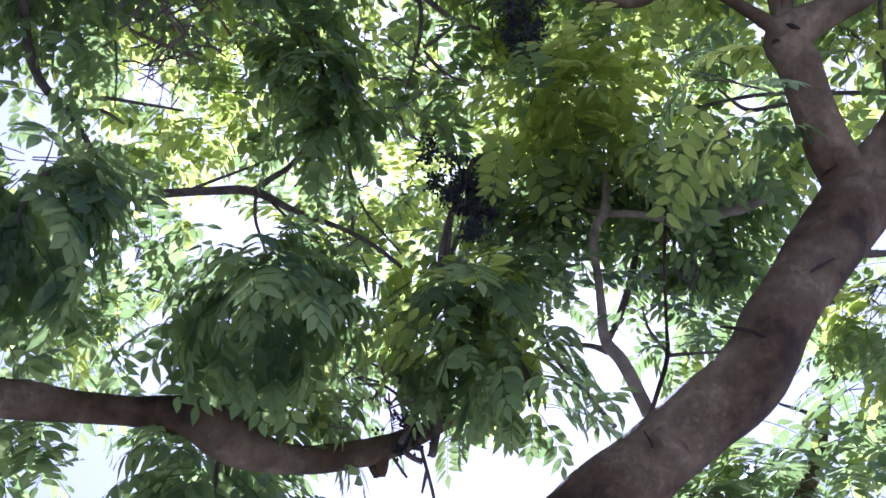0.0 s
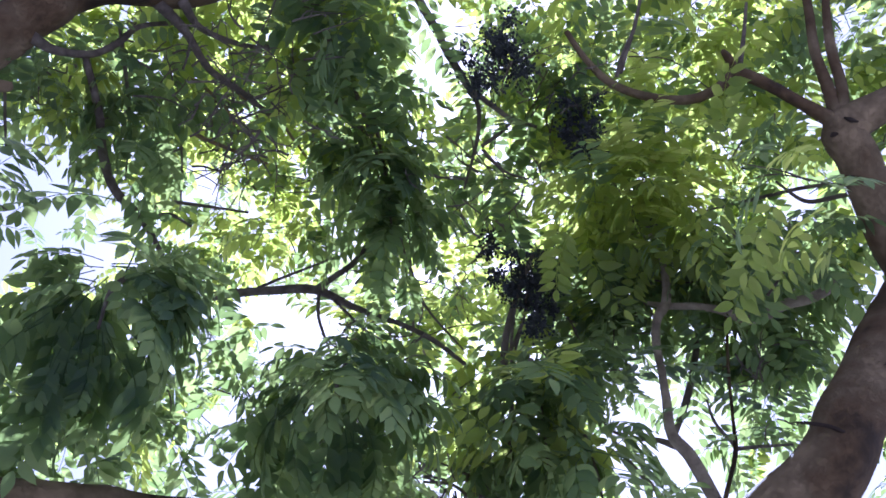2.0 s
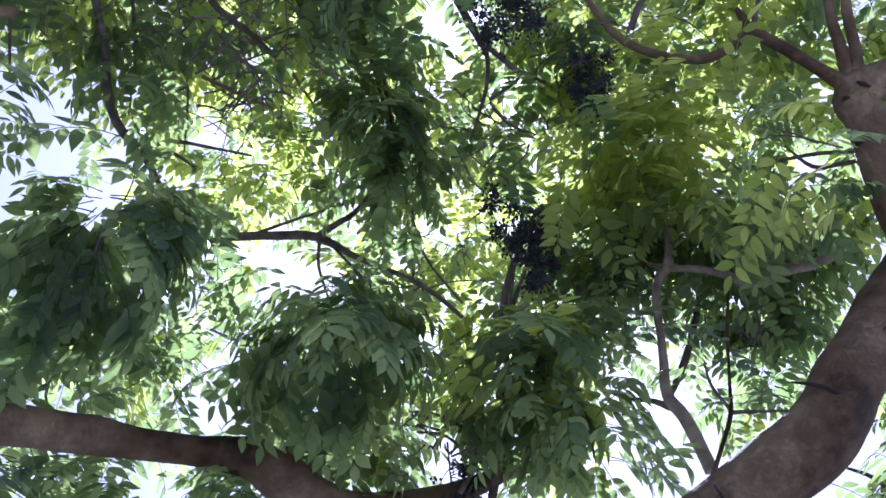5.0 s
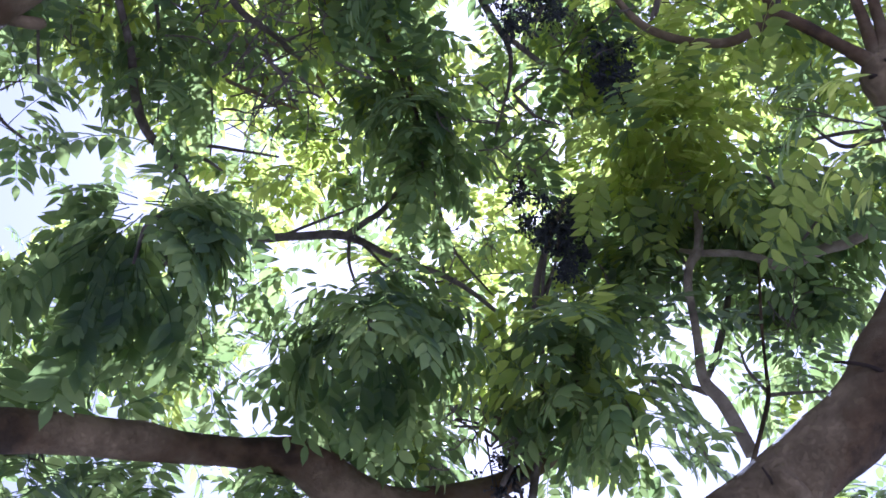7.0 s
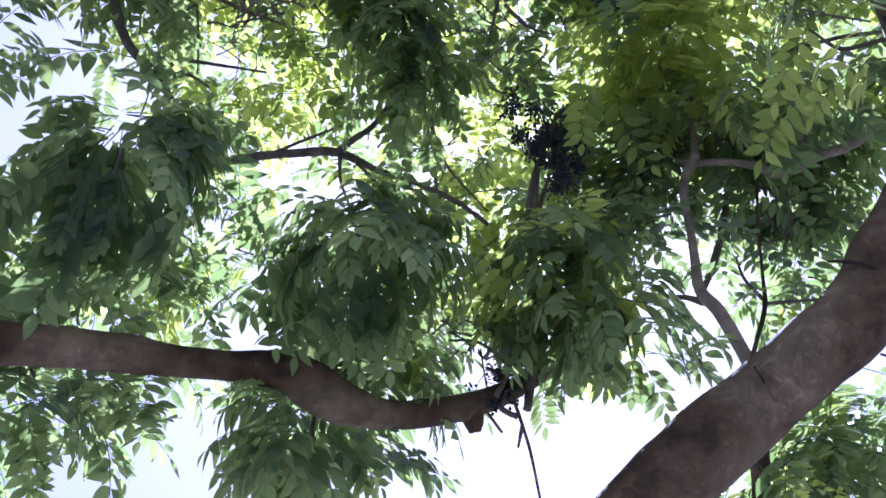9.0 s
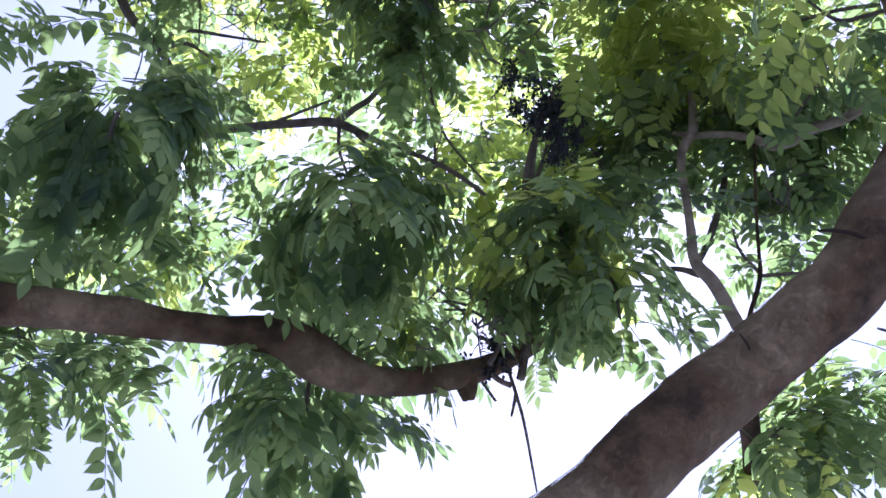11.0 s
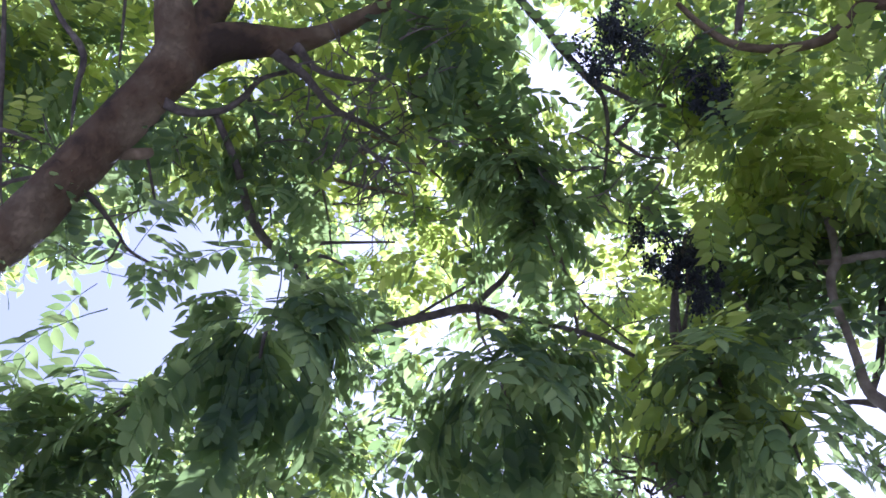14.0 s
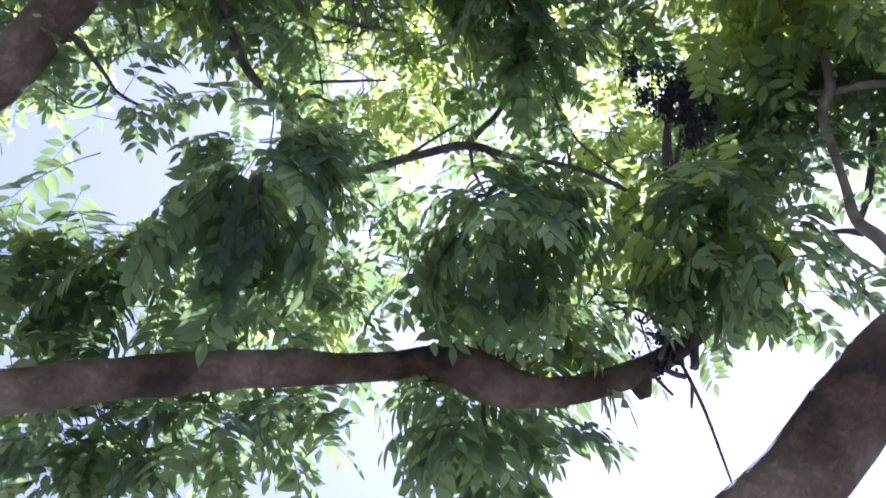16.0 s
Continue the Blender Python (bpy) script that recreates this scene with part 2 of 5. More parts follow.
def dome(centre, wide, high, leaves, size, young=0.0):
    """A hanging umbrella of short drooping leaves: layers that leave a stem, the upper ones level, the lower ones steep."""
    c = Vector(centre)
    leaves_here = []
    stem = [(*(c + Vector((0.02, 0.09, high * 1.6))), 0.006), (*(c + Vector((0, 0.03, high * 0.7))), 0.005), (*(c - Vector((0, 0, high * 0.3))), 0.003)]
    shoots.append((stem, leaves_here))
    layers = 6
    lean = Vector((rng.uniform(-0.15, 0.15), rng.uniform(-0.15, 0.15), 0)) * wide
    stretch = rng.uniform(0.95, 1.15)
    for j in range(layers):
        f = j / (layers - 1)
        count = round(leaves * (0.10 + 0.12 * f))
        for k in range(count):
            azim = 360 * (k + 0.5 * (j % 2)) / count + rng.uniform(-35, 35)
            a = math.radians(azim)
            r = wide * (0.05 + 0.45 * f) * rng.uniform(0.6, 1.15)
            at = c + Vector((math.cos(a) * r * stretch, math.sin(a) * r, high * (0.9 - 1.2 * f + rng.uniform(-0.2, 0.2)))) + lean * f
            at += noise.noise_vector(at * 8) * wide * 0.22
            if noise.noise(at * 14 + c * 5) > 0.5:
                continue
            steep = min(3, max(0, round(0.3 + 2.6 * f + rng.uniform(-0.7, 0.7))))
            m = pose(*at, rng.uniform(-20, 20), rng.uniform(-10, 10), azim) @ Matrix.Scale((0.45 + 0.6 * size) * rng.uniform(0.74, 1.12), 4)
            if has_room(m, 0.15):
                leaves_here.append((SUN_TINT_LEAVES[(steep + 2) * 3 + rng.randrange(3)] if rng.random() < young else DROOPING[steep * 3 + rng.randrange(3)], m))


def shoot(top, foot, wide, leaves, size=1.0, young=0.0):
    """A leafy shoot that hangs from top to foot, with short drooping leaves all along it."""
    a, b = Vector(top), Vector(foot)
    leaves_here = []
    shoots.append(([(*a, 0.005), (*(a.lerp(b, 0.5) + Vector((0.01, 0.02, 0))), 0.0035), (*b, 0.002)], leaves_here))
    for k in range(leaves):
        azim = k * 137.5 + rng.uniform(-20, 20)
        out = Vector((math.cos(math.radians(azim)), math.sin(math.radians(azim)), 0))
        at = a.lerp(b, (k + rng.random()) / leaves) + out * wide * 0.25 * rng.random()
        steep = rng.choice((1, 2, 2, 3, 3))
        m = pose(*at, rng.uniform(-20, 20), rng.uniform(-10, 10), azim) @ Matrix.Scale(size * rng.uniform(0.8, 1.1), 4)
        leaves_here.append((SUN_TINT_LEAVES[(steep + 1) * 3 + rng.randrange(3)] if rng.random() < young else DROOPING[steep * 3 + rng.randrange(3)], m))


def feather(root, azim, steep, size, tilt=0.0, young=False):
    """One single leaf; steep runs from 0, rising, to 5, hanging."""
    pool = SUN_TINT_LEAVES if young else LEAVES
    hung.append((pool[steep * 3 + rng.randrange(3)], pose(*root, tilt, 0, azim) @ Matrix.Scale(size, 4)))


def twig_spray(centre, reach, count):
    """Bare, crooked twigs with short side shoots."""
    for k in range(round(count * 1.6)):
        at = Vector(centre) + Vector((rng.uniform(-1, 1), rng.uniform(-1, 1), rng.uniform(-1, 1))) * reach
        way = Vector((rng.uniform(-1, 1), rng.uniform(-0.6, 0.6), rng.uniform(-0.9, 0.5))).normalized()
        long = reach * rng.uniform(0.5, 1.1)
        bends = [at]
        for j in range(4):
            way = (way + Vector((rng.uniform(-1, 1), rng.uniform(-1, 1), rng.uniform(-1, 1))) * 0.35).normalized()
            bends.append(bends[-1] + way * long / 4)
        r = rng.uniform(0.0018, 0.0034)
        twigs.append([(*p, r * (1 - 0.17 * j)) for j, p in enumerate(bends)])
        for p in bends[1:4]:
            side = (way + Vector((rng.uniform(-1, 1), rng.uniform(-1, 1), rng.uniform(-1, 1))) * 1.1).normalized()
            tip = p + side * long * rng.uniform(0.15, 0.4)
            twigs.append([(*p, r * 0.6), (*((p + tip) / 2 + Vector((0, 0, 0.006))), r * 0.5), (*tip, r * 0.35)])


def fruit_cluster(parent, centre, wide, high, fruits, label):
    """A hanging panicle: forked stalks with a small dark fruit on each end."""
    bm = bmesh.new()
    c = Vector(centre)
    top = c + Vector((0, 0, high * 0.6))
    hubs = []
    for k in range(max(6, fruits // 24)):
        a, z = rng.uniform(0, 2 * math.pi), rng.uniform(-0.6, 0.4)
        w = wide * 0.42 * rng.random() ** 0.5 * (1 - 0.6 * abs(z))
        hub = c + Vector((math.cos(a) * w, math.sin(a) * w, z * high))
        start = top.lerp(c, rng.uniform(0.0, 1.2))
        tube(bm, [(*start, 0.0016), (*(start.lerp(hub, 0.5) + Vector((0, 0, 0.008))), 0.0012), (*hub, 0.0009)], 3, 2)
        hubs.append((hub, wide * rng.uniform(0.09, 0.17)))
    for k in range(round(fruits * 1.5)):
        hub, spread = rng.choice(hubs)
        at = hub + Vector((rng.gauss(0, 0.6), rng.gauss(0, 0.6), rng.gauss(-0.2, 0.6))) * spread
        tube(bm, [(*hub, 0.0007), (*((hub + at) / 2 + Vector((0, 0, 0.004))), 0.0005), (*at, 0.0004)], 3, 1)
        r = rng.uniform(0.0026, 0.0042)
        bmesh.ops.create_icosphere(bm, subdivisions=1, radius=r, matrix=Matrix.Translation(at) @ Matrix.Diagonal((1, 1, 1.25, 1)))
    tube(bm, [(*(top + Vector((0, 0, 0.03))), 0.003), (*c, 0.002), (*(c - Vector((0, 0, high * 0.4))), 0.001)], 4, 2)
    return part("fruit_panicle", bm, FRUIT, parent, label)


def branch(parent, name, points, rough=0.12, sides=8, label="", material=None, bulges=()):
    bm = bmesh.new()
    tube(bm, points, sides, 10 if bulges else 5, rough, len(parent.children) * 3.1, bulges)
    return part(name, bm, material or TWIG, parent, label)


# ---- the setting ----
# ground out of view; its surface is assumed and serves as a reflector
bm = bmesh.new()
bmesh.ops.create_grid(bm, x_segments=60, y_segments=60, size=1)
for v in bm.verts:
    r = v.co.xy.length
    v.co *= 4 * 500 ** min(r, 1.0)
    v.co.z = 0.06 * noise.noise(v.co * 0.4) if v.co.length < 60 else 0.0
ground = part("ground", bm, BOUNCE_GROUND, None, "unseen grey ground under the tree, toned for bounced light")
tagged(ground, kind="structure", category="ground")

# ---- the tree ----
tree = tagged(new("tree"), "leafy tree with grey-brown limbs, feathery green leaves and dark fruit", "tree")
tree.location = (-1.55, 1.15, 0)
bpy.context.view_layer.update()

leaning_limb = branch(tree, "limb", [(-1.500, 1.120, -0.100, 0.2400), (-1.420, 1.200, 0.400, 0.1700), (-1.050, 1.380, 1.000, 0.1250), (-0.496, 1.580, 1.700, 0.0874), (0.068, 1.704, 2.188, 0.0808), (0.444, 1.706, 2.419, 0.0639), (0.562, 1.707, 2.491, 0.0652), (0.674, 1.685, 2.581, 0.0661), (0.790, 1.662, 2.665, 0.0682), (1.012, 1.574, 2.794, 0.0684), (1.106, 1.535, 2.918, 0.0599), (1.363, 1.537, 3.201, 0.0773), (1.472, 1.432, 3.297, 0.0607), (1.587, 1.322, 3.403, 0.0561), (1.720, 1.168, 3.532, 0.0500)], 0.12, 44, "thick brown leaning limb with knots and scars", BARK, [(1.041, 1.517, 2.788, 0.035, 0.012), (1.002, 1.498, 2.806, 0.040, 0.006), (0.966, 1.521, 2.867, 0.014, -0.006), (0.990, 1.497, 2.838, 0.014, -0.007), (1.022, 1.494, 2.822, 0.014, -0.007), (1.048, 1.511, 2.801, 0.014, -0.006), (0.818, 1.588, 2.656, 0.030, 0.010), (0.854, 1.593, 2.660, 0.018, -0.016), (0.827, 1.573, 2.676, 0.028, 0.012), (0.882, 1.582, 2.675, 0.030, 0.012), (0.846, 1.619, 2.643, 0.025, 0.010), (0.786, 1.628, 2.612, 0.030, 0.010), (0.711, 1.599, 2.665, 0.050, 0.006), (0.896, 1.534, 2.791, 0.050, 0.007), (1.165, 1.473, 2.964, 0.012, -0.008), (1.194, 1.477, 2.979, 0.012, -0.008), (1.131, 1.516, 2.875, 0.040, 0.008), (1.078, 1.544, 2.775, 0.040, -0.008), (0.919, 1.578, 2.691, 0.040, -0.010), (1.326, 1.462, 3.154, 0.030, 0.012), (1.240, 1.469, 3.048, 0.050, 0.006)])
upright_limb = branch(tree, "limb", [(1.366, 1.528, 3.221, 0.0500), (1.325, 1.475, 3.294, 0.0476), (1.289, 1.412, 3.365, 0.0438), (1.257, 1.345, 3.430, 0.0413), (1.235, 1.311, 3.469, 0.0426), (1.319, 1.280, 3.505, 0.0358), (1.450, 1.237, 3.556, 0.0291)], 0.10, 20, "upright forked limb", BARK)
branch(upright_limb, "branch", [(1.223, 1.298, 3.471, 0.0187), (1.159, 1.285, 3.535, 0.0138), (1.101, 1.273, 3.593, 0.0139), (1.052, 1.273, 3.635, 0.0153), (1.020, 1.312, 3.645, 0.0128), (0.969, 1.351, 3.660, 0.0116), (0.886, 1.368, 3.700, 0.0104), (0.811, 1.361, 3.748, 0.0091), (0.758, 1.329, 3.800, 0.0079), (0.716, 1.285, 3.854, 0.0066)], 0.12, 8, "", BARK)
branch(upright_limb, "branch", [(1.225, 1.298, 3.470, 0.0175), (1.228, 1.270, 3.566, 0.0141), (1.226, 1.234, 3.666, 0.0118), (1.234, 1.180, 3.767, 0.0101), (1.228, 1.102, 3.881, 0.0069)], 0.12, 8, "", BARK)
branch(upright_limb, "branch", [(1.230, 1.292, 3.471, 0.0175), (1.253, 1.264, 3.556, 0.0128), (1.257, 1.226, 3.654, 0.0118), (1.268, 1.172, 3.753, 0.0101), (1.287, 1.079, 3.862, 0.0069)], 0.12, 8, "", BARK)
branch(upright_limb, "branch", [(0.789, 1.289, 3.654, 0.0043), (0.809, 1.253, 3.699, 0.0038), (0.837, 1.221, 3.738, 0.0032)], 0.12, 8, "", TWIG)
branch(leaning_limb, "stub", [(0.976, 1.563, 2.794, 0.0362), (0.988, 1.577, 2.760, 0.0278), (0.990, 1.584, 2.741, 0.0236), (0.987, 1.588, 2.728, 0.0205), (0.981, 1.591, 2.720, 0.0123)], 0.35, 12, "broken-off stub", BARK)
branch(leaning_limb, "knot", [(0.822, 1.588, 2.689, 0.0215), (0.834, 1.584, 2.659, 0.0213), (0.855, 1.595, 2.654, 0.0146), (0.872, 1.604, 2.655, 0.0059)], 0.30, 12, "broken knot", BARK)
branch(leaning_limb, "knot", [(0.819, 1.594, 2.672, 0.0196), (0.831, 1.588, 2.650, 0.0195), (0.846, 1.596, 2.647, 0.0127), (0.858, 1.607, 2.647, 0.0049)], 0.30, 12, "broken knot", BARK)
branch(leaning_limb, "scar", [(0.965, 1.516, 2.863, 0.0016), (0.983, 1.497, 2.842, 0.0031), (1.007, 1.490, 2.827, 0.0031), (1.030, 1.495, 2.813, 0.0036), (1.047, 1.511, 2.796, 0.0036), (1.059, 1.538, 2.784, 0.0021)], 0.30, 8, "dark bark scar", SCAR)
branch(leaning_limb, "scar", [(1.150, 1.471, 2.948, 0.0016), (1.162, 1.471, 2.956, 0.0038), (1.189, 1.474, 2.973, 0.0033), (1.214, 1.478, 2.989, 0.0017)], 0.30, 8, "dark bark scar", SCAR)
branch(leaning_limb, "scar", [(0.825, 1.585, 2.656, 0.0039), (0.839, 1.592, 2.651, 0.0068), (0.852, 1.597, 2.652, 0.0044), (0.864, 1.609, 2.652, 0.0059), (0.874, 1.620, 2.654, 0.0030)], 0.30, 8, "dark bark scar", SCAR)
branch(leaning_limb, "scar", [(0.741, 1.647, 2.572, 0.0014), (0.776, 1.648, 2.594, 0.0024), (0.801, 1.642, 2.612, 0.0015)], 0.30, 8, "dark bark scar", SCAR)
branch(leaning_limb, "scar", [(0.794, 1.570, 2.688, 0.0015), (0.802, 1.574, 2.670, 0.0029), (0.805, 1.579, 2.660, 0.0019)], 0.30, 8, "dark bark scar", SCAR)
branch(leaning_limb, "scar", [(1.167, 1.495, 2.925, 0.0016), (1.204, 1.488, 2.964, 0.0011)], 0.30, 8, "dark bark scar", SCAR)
branch(leaning_limb, "branch", [(0.881, 1.893, 2.820, 0.0344), (0.911, 1.935, 2.795, 0.0232), (0.932, 2.003, 2.773, 0.0190), (0.957, 2.127, 2.757, 0.0186)], 0.12, 8, "", BARK)
branch(leaning_limb, "branch", [(1.299, 2.238, 2.842, 0.0249), (1.346, 2.206, 2.909, 0.0210), (1.395, 2.171, 2.974, 0.0191), (1.430, 2.137, 3.044, 0.0171), (1.457, 2.103, 3.116, 0.0144), (1.491, 2.063, 3.186, 0.0094), (1.530, 2.009, 3.264, 0.0066), (1.580, 1.947, 3.336, 0.0044)], 0.12, 8, "", BARK)
branch(leaning_limb, "branch", [(1.456, 2.183, 3.060, 0.0087), (1.523, 2.183, 3.049, 0.0073), (1.612, 2.155, 3.053, 0.0067)], 0.12, 8, "", TWIG)
branch(leaning_limb, "twig", [(1.460, 2.150, 3.102, 0.0058), (1.417, 2.128, 3.120, 0.0050), (1.355, 2.116, 3.138, 0.0029)], 0.12, 8, "", TWIG)
branch(leaning_limb, "branch", [(1.351, 1.607, 3.144, 0.0137), (1.424, 1.644, 3.164, 0.0090), (1.516, 1.660, 3.187, 0.0053)], 0.12, 8, "", TWIG)
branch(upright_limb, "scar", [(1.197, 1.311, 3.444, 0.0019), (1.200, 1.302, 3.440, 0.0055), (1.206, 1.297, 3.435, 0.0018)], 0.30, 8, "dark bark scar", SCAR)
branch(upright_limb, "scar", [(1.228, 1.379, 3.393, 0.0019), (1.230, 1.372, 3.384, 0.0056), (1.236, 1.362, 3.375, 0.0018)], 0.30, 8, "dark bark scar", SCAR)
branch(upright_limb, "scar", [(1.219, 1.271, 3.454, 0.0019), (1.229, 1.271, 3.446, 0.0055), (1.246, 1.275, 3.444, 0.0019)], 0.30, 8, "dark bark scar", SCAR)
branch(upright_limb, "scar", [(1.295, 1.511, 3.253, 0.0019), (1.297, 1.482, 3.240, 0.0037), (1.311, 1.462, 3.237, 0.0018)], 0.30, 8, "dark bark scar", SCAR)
branch(upright_limb, "branch", [(1.055, 1.638, 3.626, 0.0027), (1.177, 1.588, 3.608, 0.0041), (1.270, 1.548, 3.590, 0.0048), (1.349, 1.523, 3.564, 0.0055), (1.415, 1.503, 3.538, 0.0055), (1.524, 1.468, 3.491, 0.0055), (1.618, 1.432, 3.448, 0.0041)], 0.12, 8, "", TWIG)
branch(upright_limb, "branch", [(1.445, 1.200, 3.575, 0.0059), (1.463, 1.295, 3.531, 0.0053), (1.485, 1.379, 3.486, 0.0047), (1.503, 1.444, 3.453, 0.0034)], 0.12, 8, "", TWIG)
branch(upright_limb, "twig", [(1.480, 1.373, 3.489, 0.0033), (1.453, 1.363, 3.527, 0.0027), (1.430, 1.357, 3.558, 0.0020)], 0.12, 8, "", TWIG)
branch(upright_limb, "branch", [(1.019, 1.234, 3.575, 0.0111), (0.998, 1.203, 3.578, 0.0098), (0.979, 1.182, 3.573, 0.0061)], 0.12, 8, "", BARK)
branch(upright_limb, "branch", [(1.034, 1.227, 3.598, 0.0062), (1.055, 1.196, 3.661, 0.0044), (1.073, 1.152, 3.730, 0.0032)], 0.12, 8, "", TWIG)
branch(upright_limb, "branch", [(0.808, 1.301, 3.691, 0.0051), (0.825, 1.265, 3.726, 0.0051), (0.845, 1.223, 3.762, 0.0045), (0.863, 1.153, 3.810, 0.0032)], 0.12, 8, "", TWIG)
branch(upright_limb, "branch", [(1.160, 1.494, 3.542, 0.0026), (1.208, 1.506, 3.483, 0.0046), (1.253, 1.478, 3.455, 0.0052), (1.285, 1.449, 3.433, 0.0052)], 0.12, 8, "", TWIG)
low_limb = branch(tree, "limb", [(-1.460, 1.150, 0.050, 0.1700), (-1.620, 1.350, 1.100, 0.1200), (-1.750, 1.500, 2.100, 0.0850), (-0.860, 1.360, 2.725, 0.0462), (-0.727, 1.440, 2.760, 0.0402), (-0.621, 1.490, 2.786, 0.0381), (-0.514, 1.548, 2.824, 0.0365), (-0.381, 1.619, 2.862, 0.0350), (-0.258, 1.689, 2.896, 0.0326), (-0.163, 1.772, 2.938, 0.0313), (-0.066, 1.822, 2.959, 0.0319), (0.017, 1.853, 2.964, 0.0399), (0.079, 1.902, 2.955, 0.0473), (0.143, 1.948, 2.946, 0.0411), (0.223, 1.990, 2.954, 0.0314), (0.318, 2.025, 2.982, 0.0273), (0.406, 2.042, 3.013, 0.0254), (0.470, 2.040, 3.035, 0.0232), (0.522, 2.037, 3.059, 0.0209), (0.576, 2.027, 3.090, 0.0174), (0.625, 2.028, 3.155, 0.0114)], 0.16, 36, "dark crooked horizontal limb", BARK, [(-0.022, 1.802, 2.958, 0.030, 0.010), (0.067, 1.839, 2.965, 0.022, 0.016), (0.098, 1.858, 2.955, 0.020, 0.012), (0.070, 1.857, 2.926, 0.020, -0.010), (0.110, 1.916, 2.907, 0.025, 0.010), (0.028, 1.848, 2.923, 0.020, -0.008), (0.177, 1.923, 2.938, 0.020, 0.008), (0.209, 1.966, 2.921, 0.020, 0.007), (0.294, 1.986, 2.976, 0.020, 0.006), (-0.111, 1.766, 2.936, 0.030, 0.006), (-0.226, 1.675, 2.907, 0.030, 0.007), (-0.307, 1.629, 2.859, 0.030, 0.006), (-0.443, 1.577, 2.807, 0.030, 0.007), (-0.552, 1.485, 2.798, 0.030, 0.008), (-0.335, 1.607, 2.868, 0.025, 0.008), (0.371, 2.026, 2.973, 0.020, 0.010)])
branch(low_limb, "knot", [(0.070, 1.863, 2.972, 0.0334), (0.008, 1.824, 2.967, 0.0275), (-0.042, 1.794, 2.951, 0.0162)], 0.20, 12, "swollen knot", BARK)
branch(low_limb, "stub", [(0.375, 2.041, 3.019, 0.0181), (0.380, 2.058, 2.989, 0.0145), (0.383, 2.066, 2.973, 0.0109), (0.384, 2.073, 2.957, 0.0048)], 0.40, 8, "broken stub", BARK)
branch(low_limb, "stub", [(0.391, 2.031, 3.013, 0.0193), (0.393, 2.045, 2.988, 0.0156), (0.395, 2.056, 2.967, 0.0108), (0.395, 2.063, 2.952, 0.0060)], 0.40, 8, "broken stub", BARK)
branch(low_limb, "stub", [(0.431, 2.045, 3.020, 0.0073), (0.459, 2.058, 2.997, 0.0067), (0.485, 2.063, 2.984, 0.0073)], 0.20, 6, "", TWIG)
branch(low_limb, "stub", [(0.416, 2.057, 3.007, 0.0036), (0.439, 2.076, 2.975, 0.0036), (0.450, 2.085, 2.961, 0.0030)], 0.20, 6, "", TWIG)
upper_limb = branch(tree, "limb", [(-1.520, 1.150, 0.050, 0.1900), (-1.750, 1.200, 1.100, 0.1200), (-1.001, 1.249, 2.953, 0.0533), (-0.854, 1.249, 3.143, 0.0511), (-0.750, 1.232, 3.261, 0.0495), (-0.644, 1.209, 3.357, 0.0477), (-0.569, 1.177, 3.433, 0.0481), (-0.492, 1.146, 3.504, 0.0497), (-0.408, 1.109, 3.573, 0.0501), (-0.341, 1.068, 3.634, 0.0530), (-0.332, 0.993, 3.687, 0.0401), (-0.334, 0.898, 3.827, 0.0355), (-0.286, 0.785, 3.974, 0.0264)], 0.13, 36, "reddish-brown leaning limb", BARK, [(-0.323, 1.085, 3.580, 0.030, 0.014), (-0.351, 1.025, 3.603, 0.030, 0.008), (-0.444, 1.091, 3.505, 0.030, 0.008), (-0.516, 1.178, 3.417, 0.035, 0.012), (-0.527, 1.126, 3.434, 0.030, 0.006), (-0.595, 1.161, 3.361, 0.030, 0.007), (-0.658, 1.220, 3.279, 0.040, 0.010), (-0.391, 1.129, 3.525, 0.025, 0.012), (-0.394, 1.064, 3.550, 0.014, -0.005), (-0.367, 1.070, 3.553, 0.014, -0.005)])
branch(upper_limb, "limb", [(-0.350, 1.082, 3.614, 0.0456), (-0.269, 1.076, 3.671, 0.0413), (-0.196, 1.105, 3.709, 0.0357), (-0.120, 1.137, 3.742, 0.0287), (-0.048, 1.147, 3.782, 0.0215), (0.043, 1.142, 3.826, 0.0166), (0.166, 1.119, 3.874, 0.0116)], 0.12, 14, "", BARK)
branch(upper_limb, "limb", [(-0.325, 1.052, 3.645, 0.0422), (-0.283, 1.041, 3.740, 0.0373), (-0.236, 1.005, 3.843, 0.0295), (-0.164, 0.912, 3.964, 0.0198)], 0.12, 14, "", BARK)
branch(upper_limb, "branch", [(-0.376, 1.118, 3.534, 0.0117), (-0.349, 1.161, 3.563, 0.0089), (-0.291, 1.194, 3.605, 0.0079), (-0.247, 1.197, 3.655, 0.0074), (-0.211, 1.189, 3.707, 0.0056), (-0.141, 1.205, 3.753, 0.0044)], 0.12, 8, "", TWIG)
branch(upper_limb, "branch", [(-0.166, 1.129, 3.694, 0.0135), (-0.121, 1.206, 3.717, 0.0100), (-0.084, 1.300, 3.729, 0.0083), (-0.019, 1.373, 3.750, 0.0065), (0.054, 1.460, 3.762, 0.0046)], 0.12, 8, "", TWIG)
branch(upper_limb, "branch", [(-0.117, 1.132, 3.701, 0.0123), (-0.091, 1.210, 3.737, 0.0075), (-0.006, 1.277, 3.784, 0.0052), (0.067, 1.310, 3.841, 0.0033)], 0.12, 8, "", TWIG)
branch(upper_limb, "stub", [(-0.513, 1.167, 3.485, 0.0142), (-0.472, 1.185, 3.484, 0.0130), (-0.434, 1.194, 3.486, 0.0118), (-0.419, 1.192, 3.484, 0.0082)], 0.30, 12, "broken-off stub", BARK)
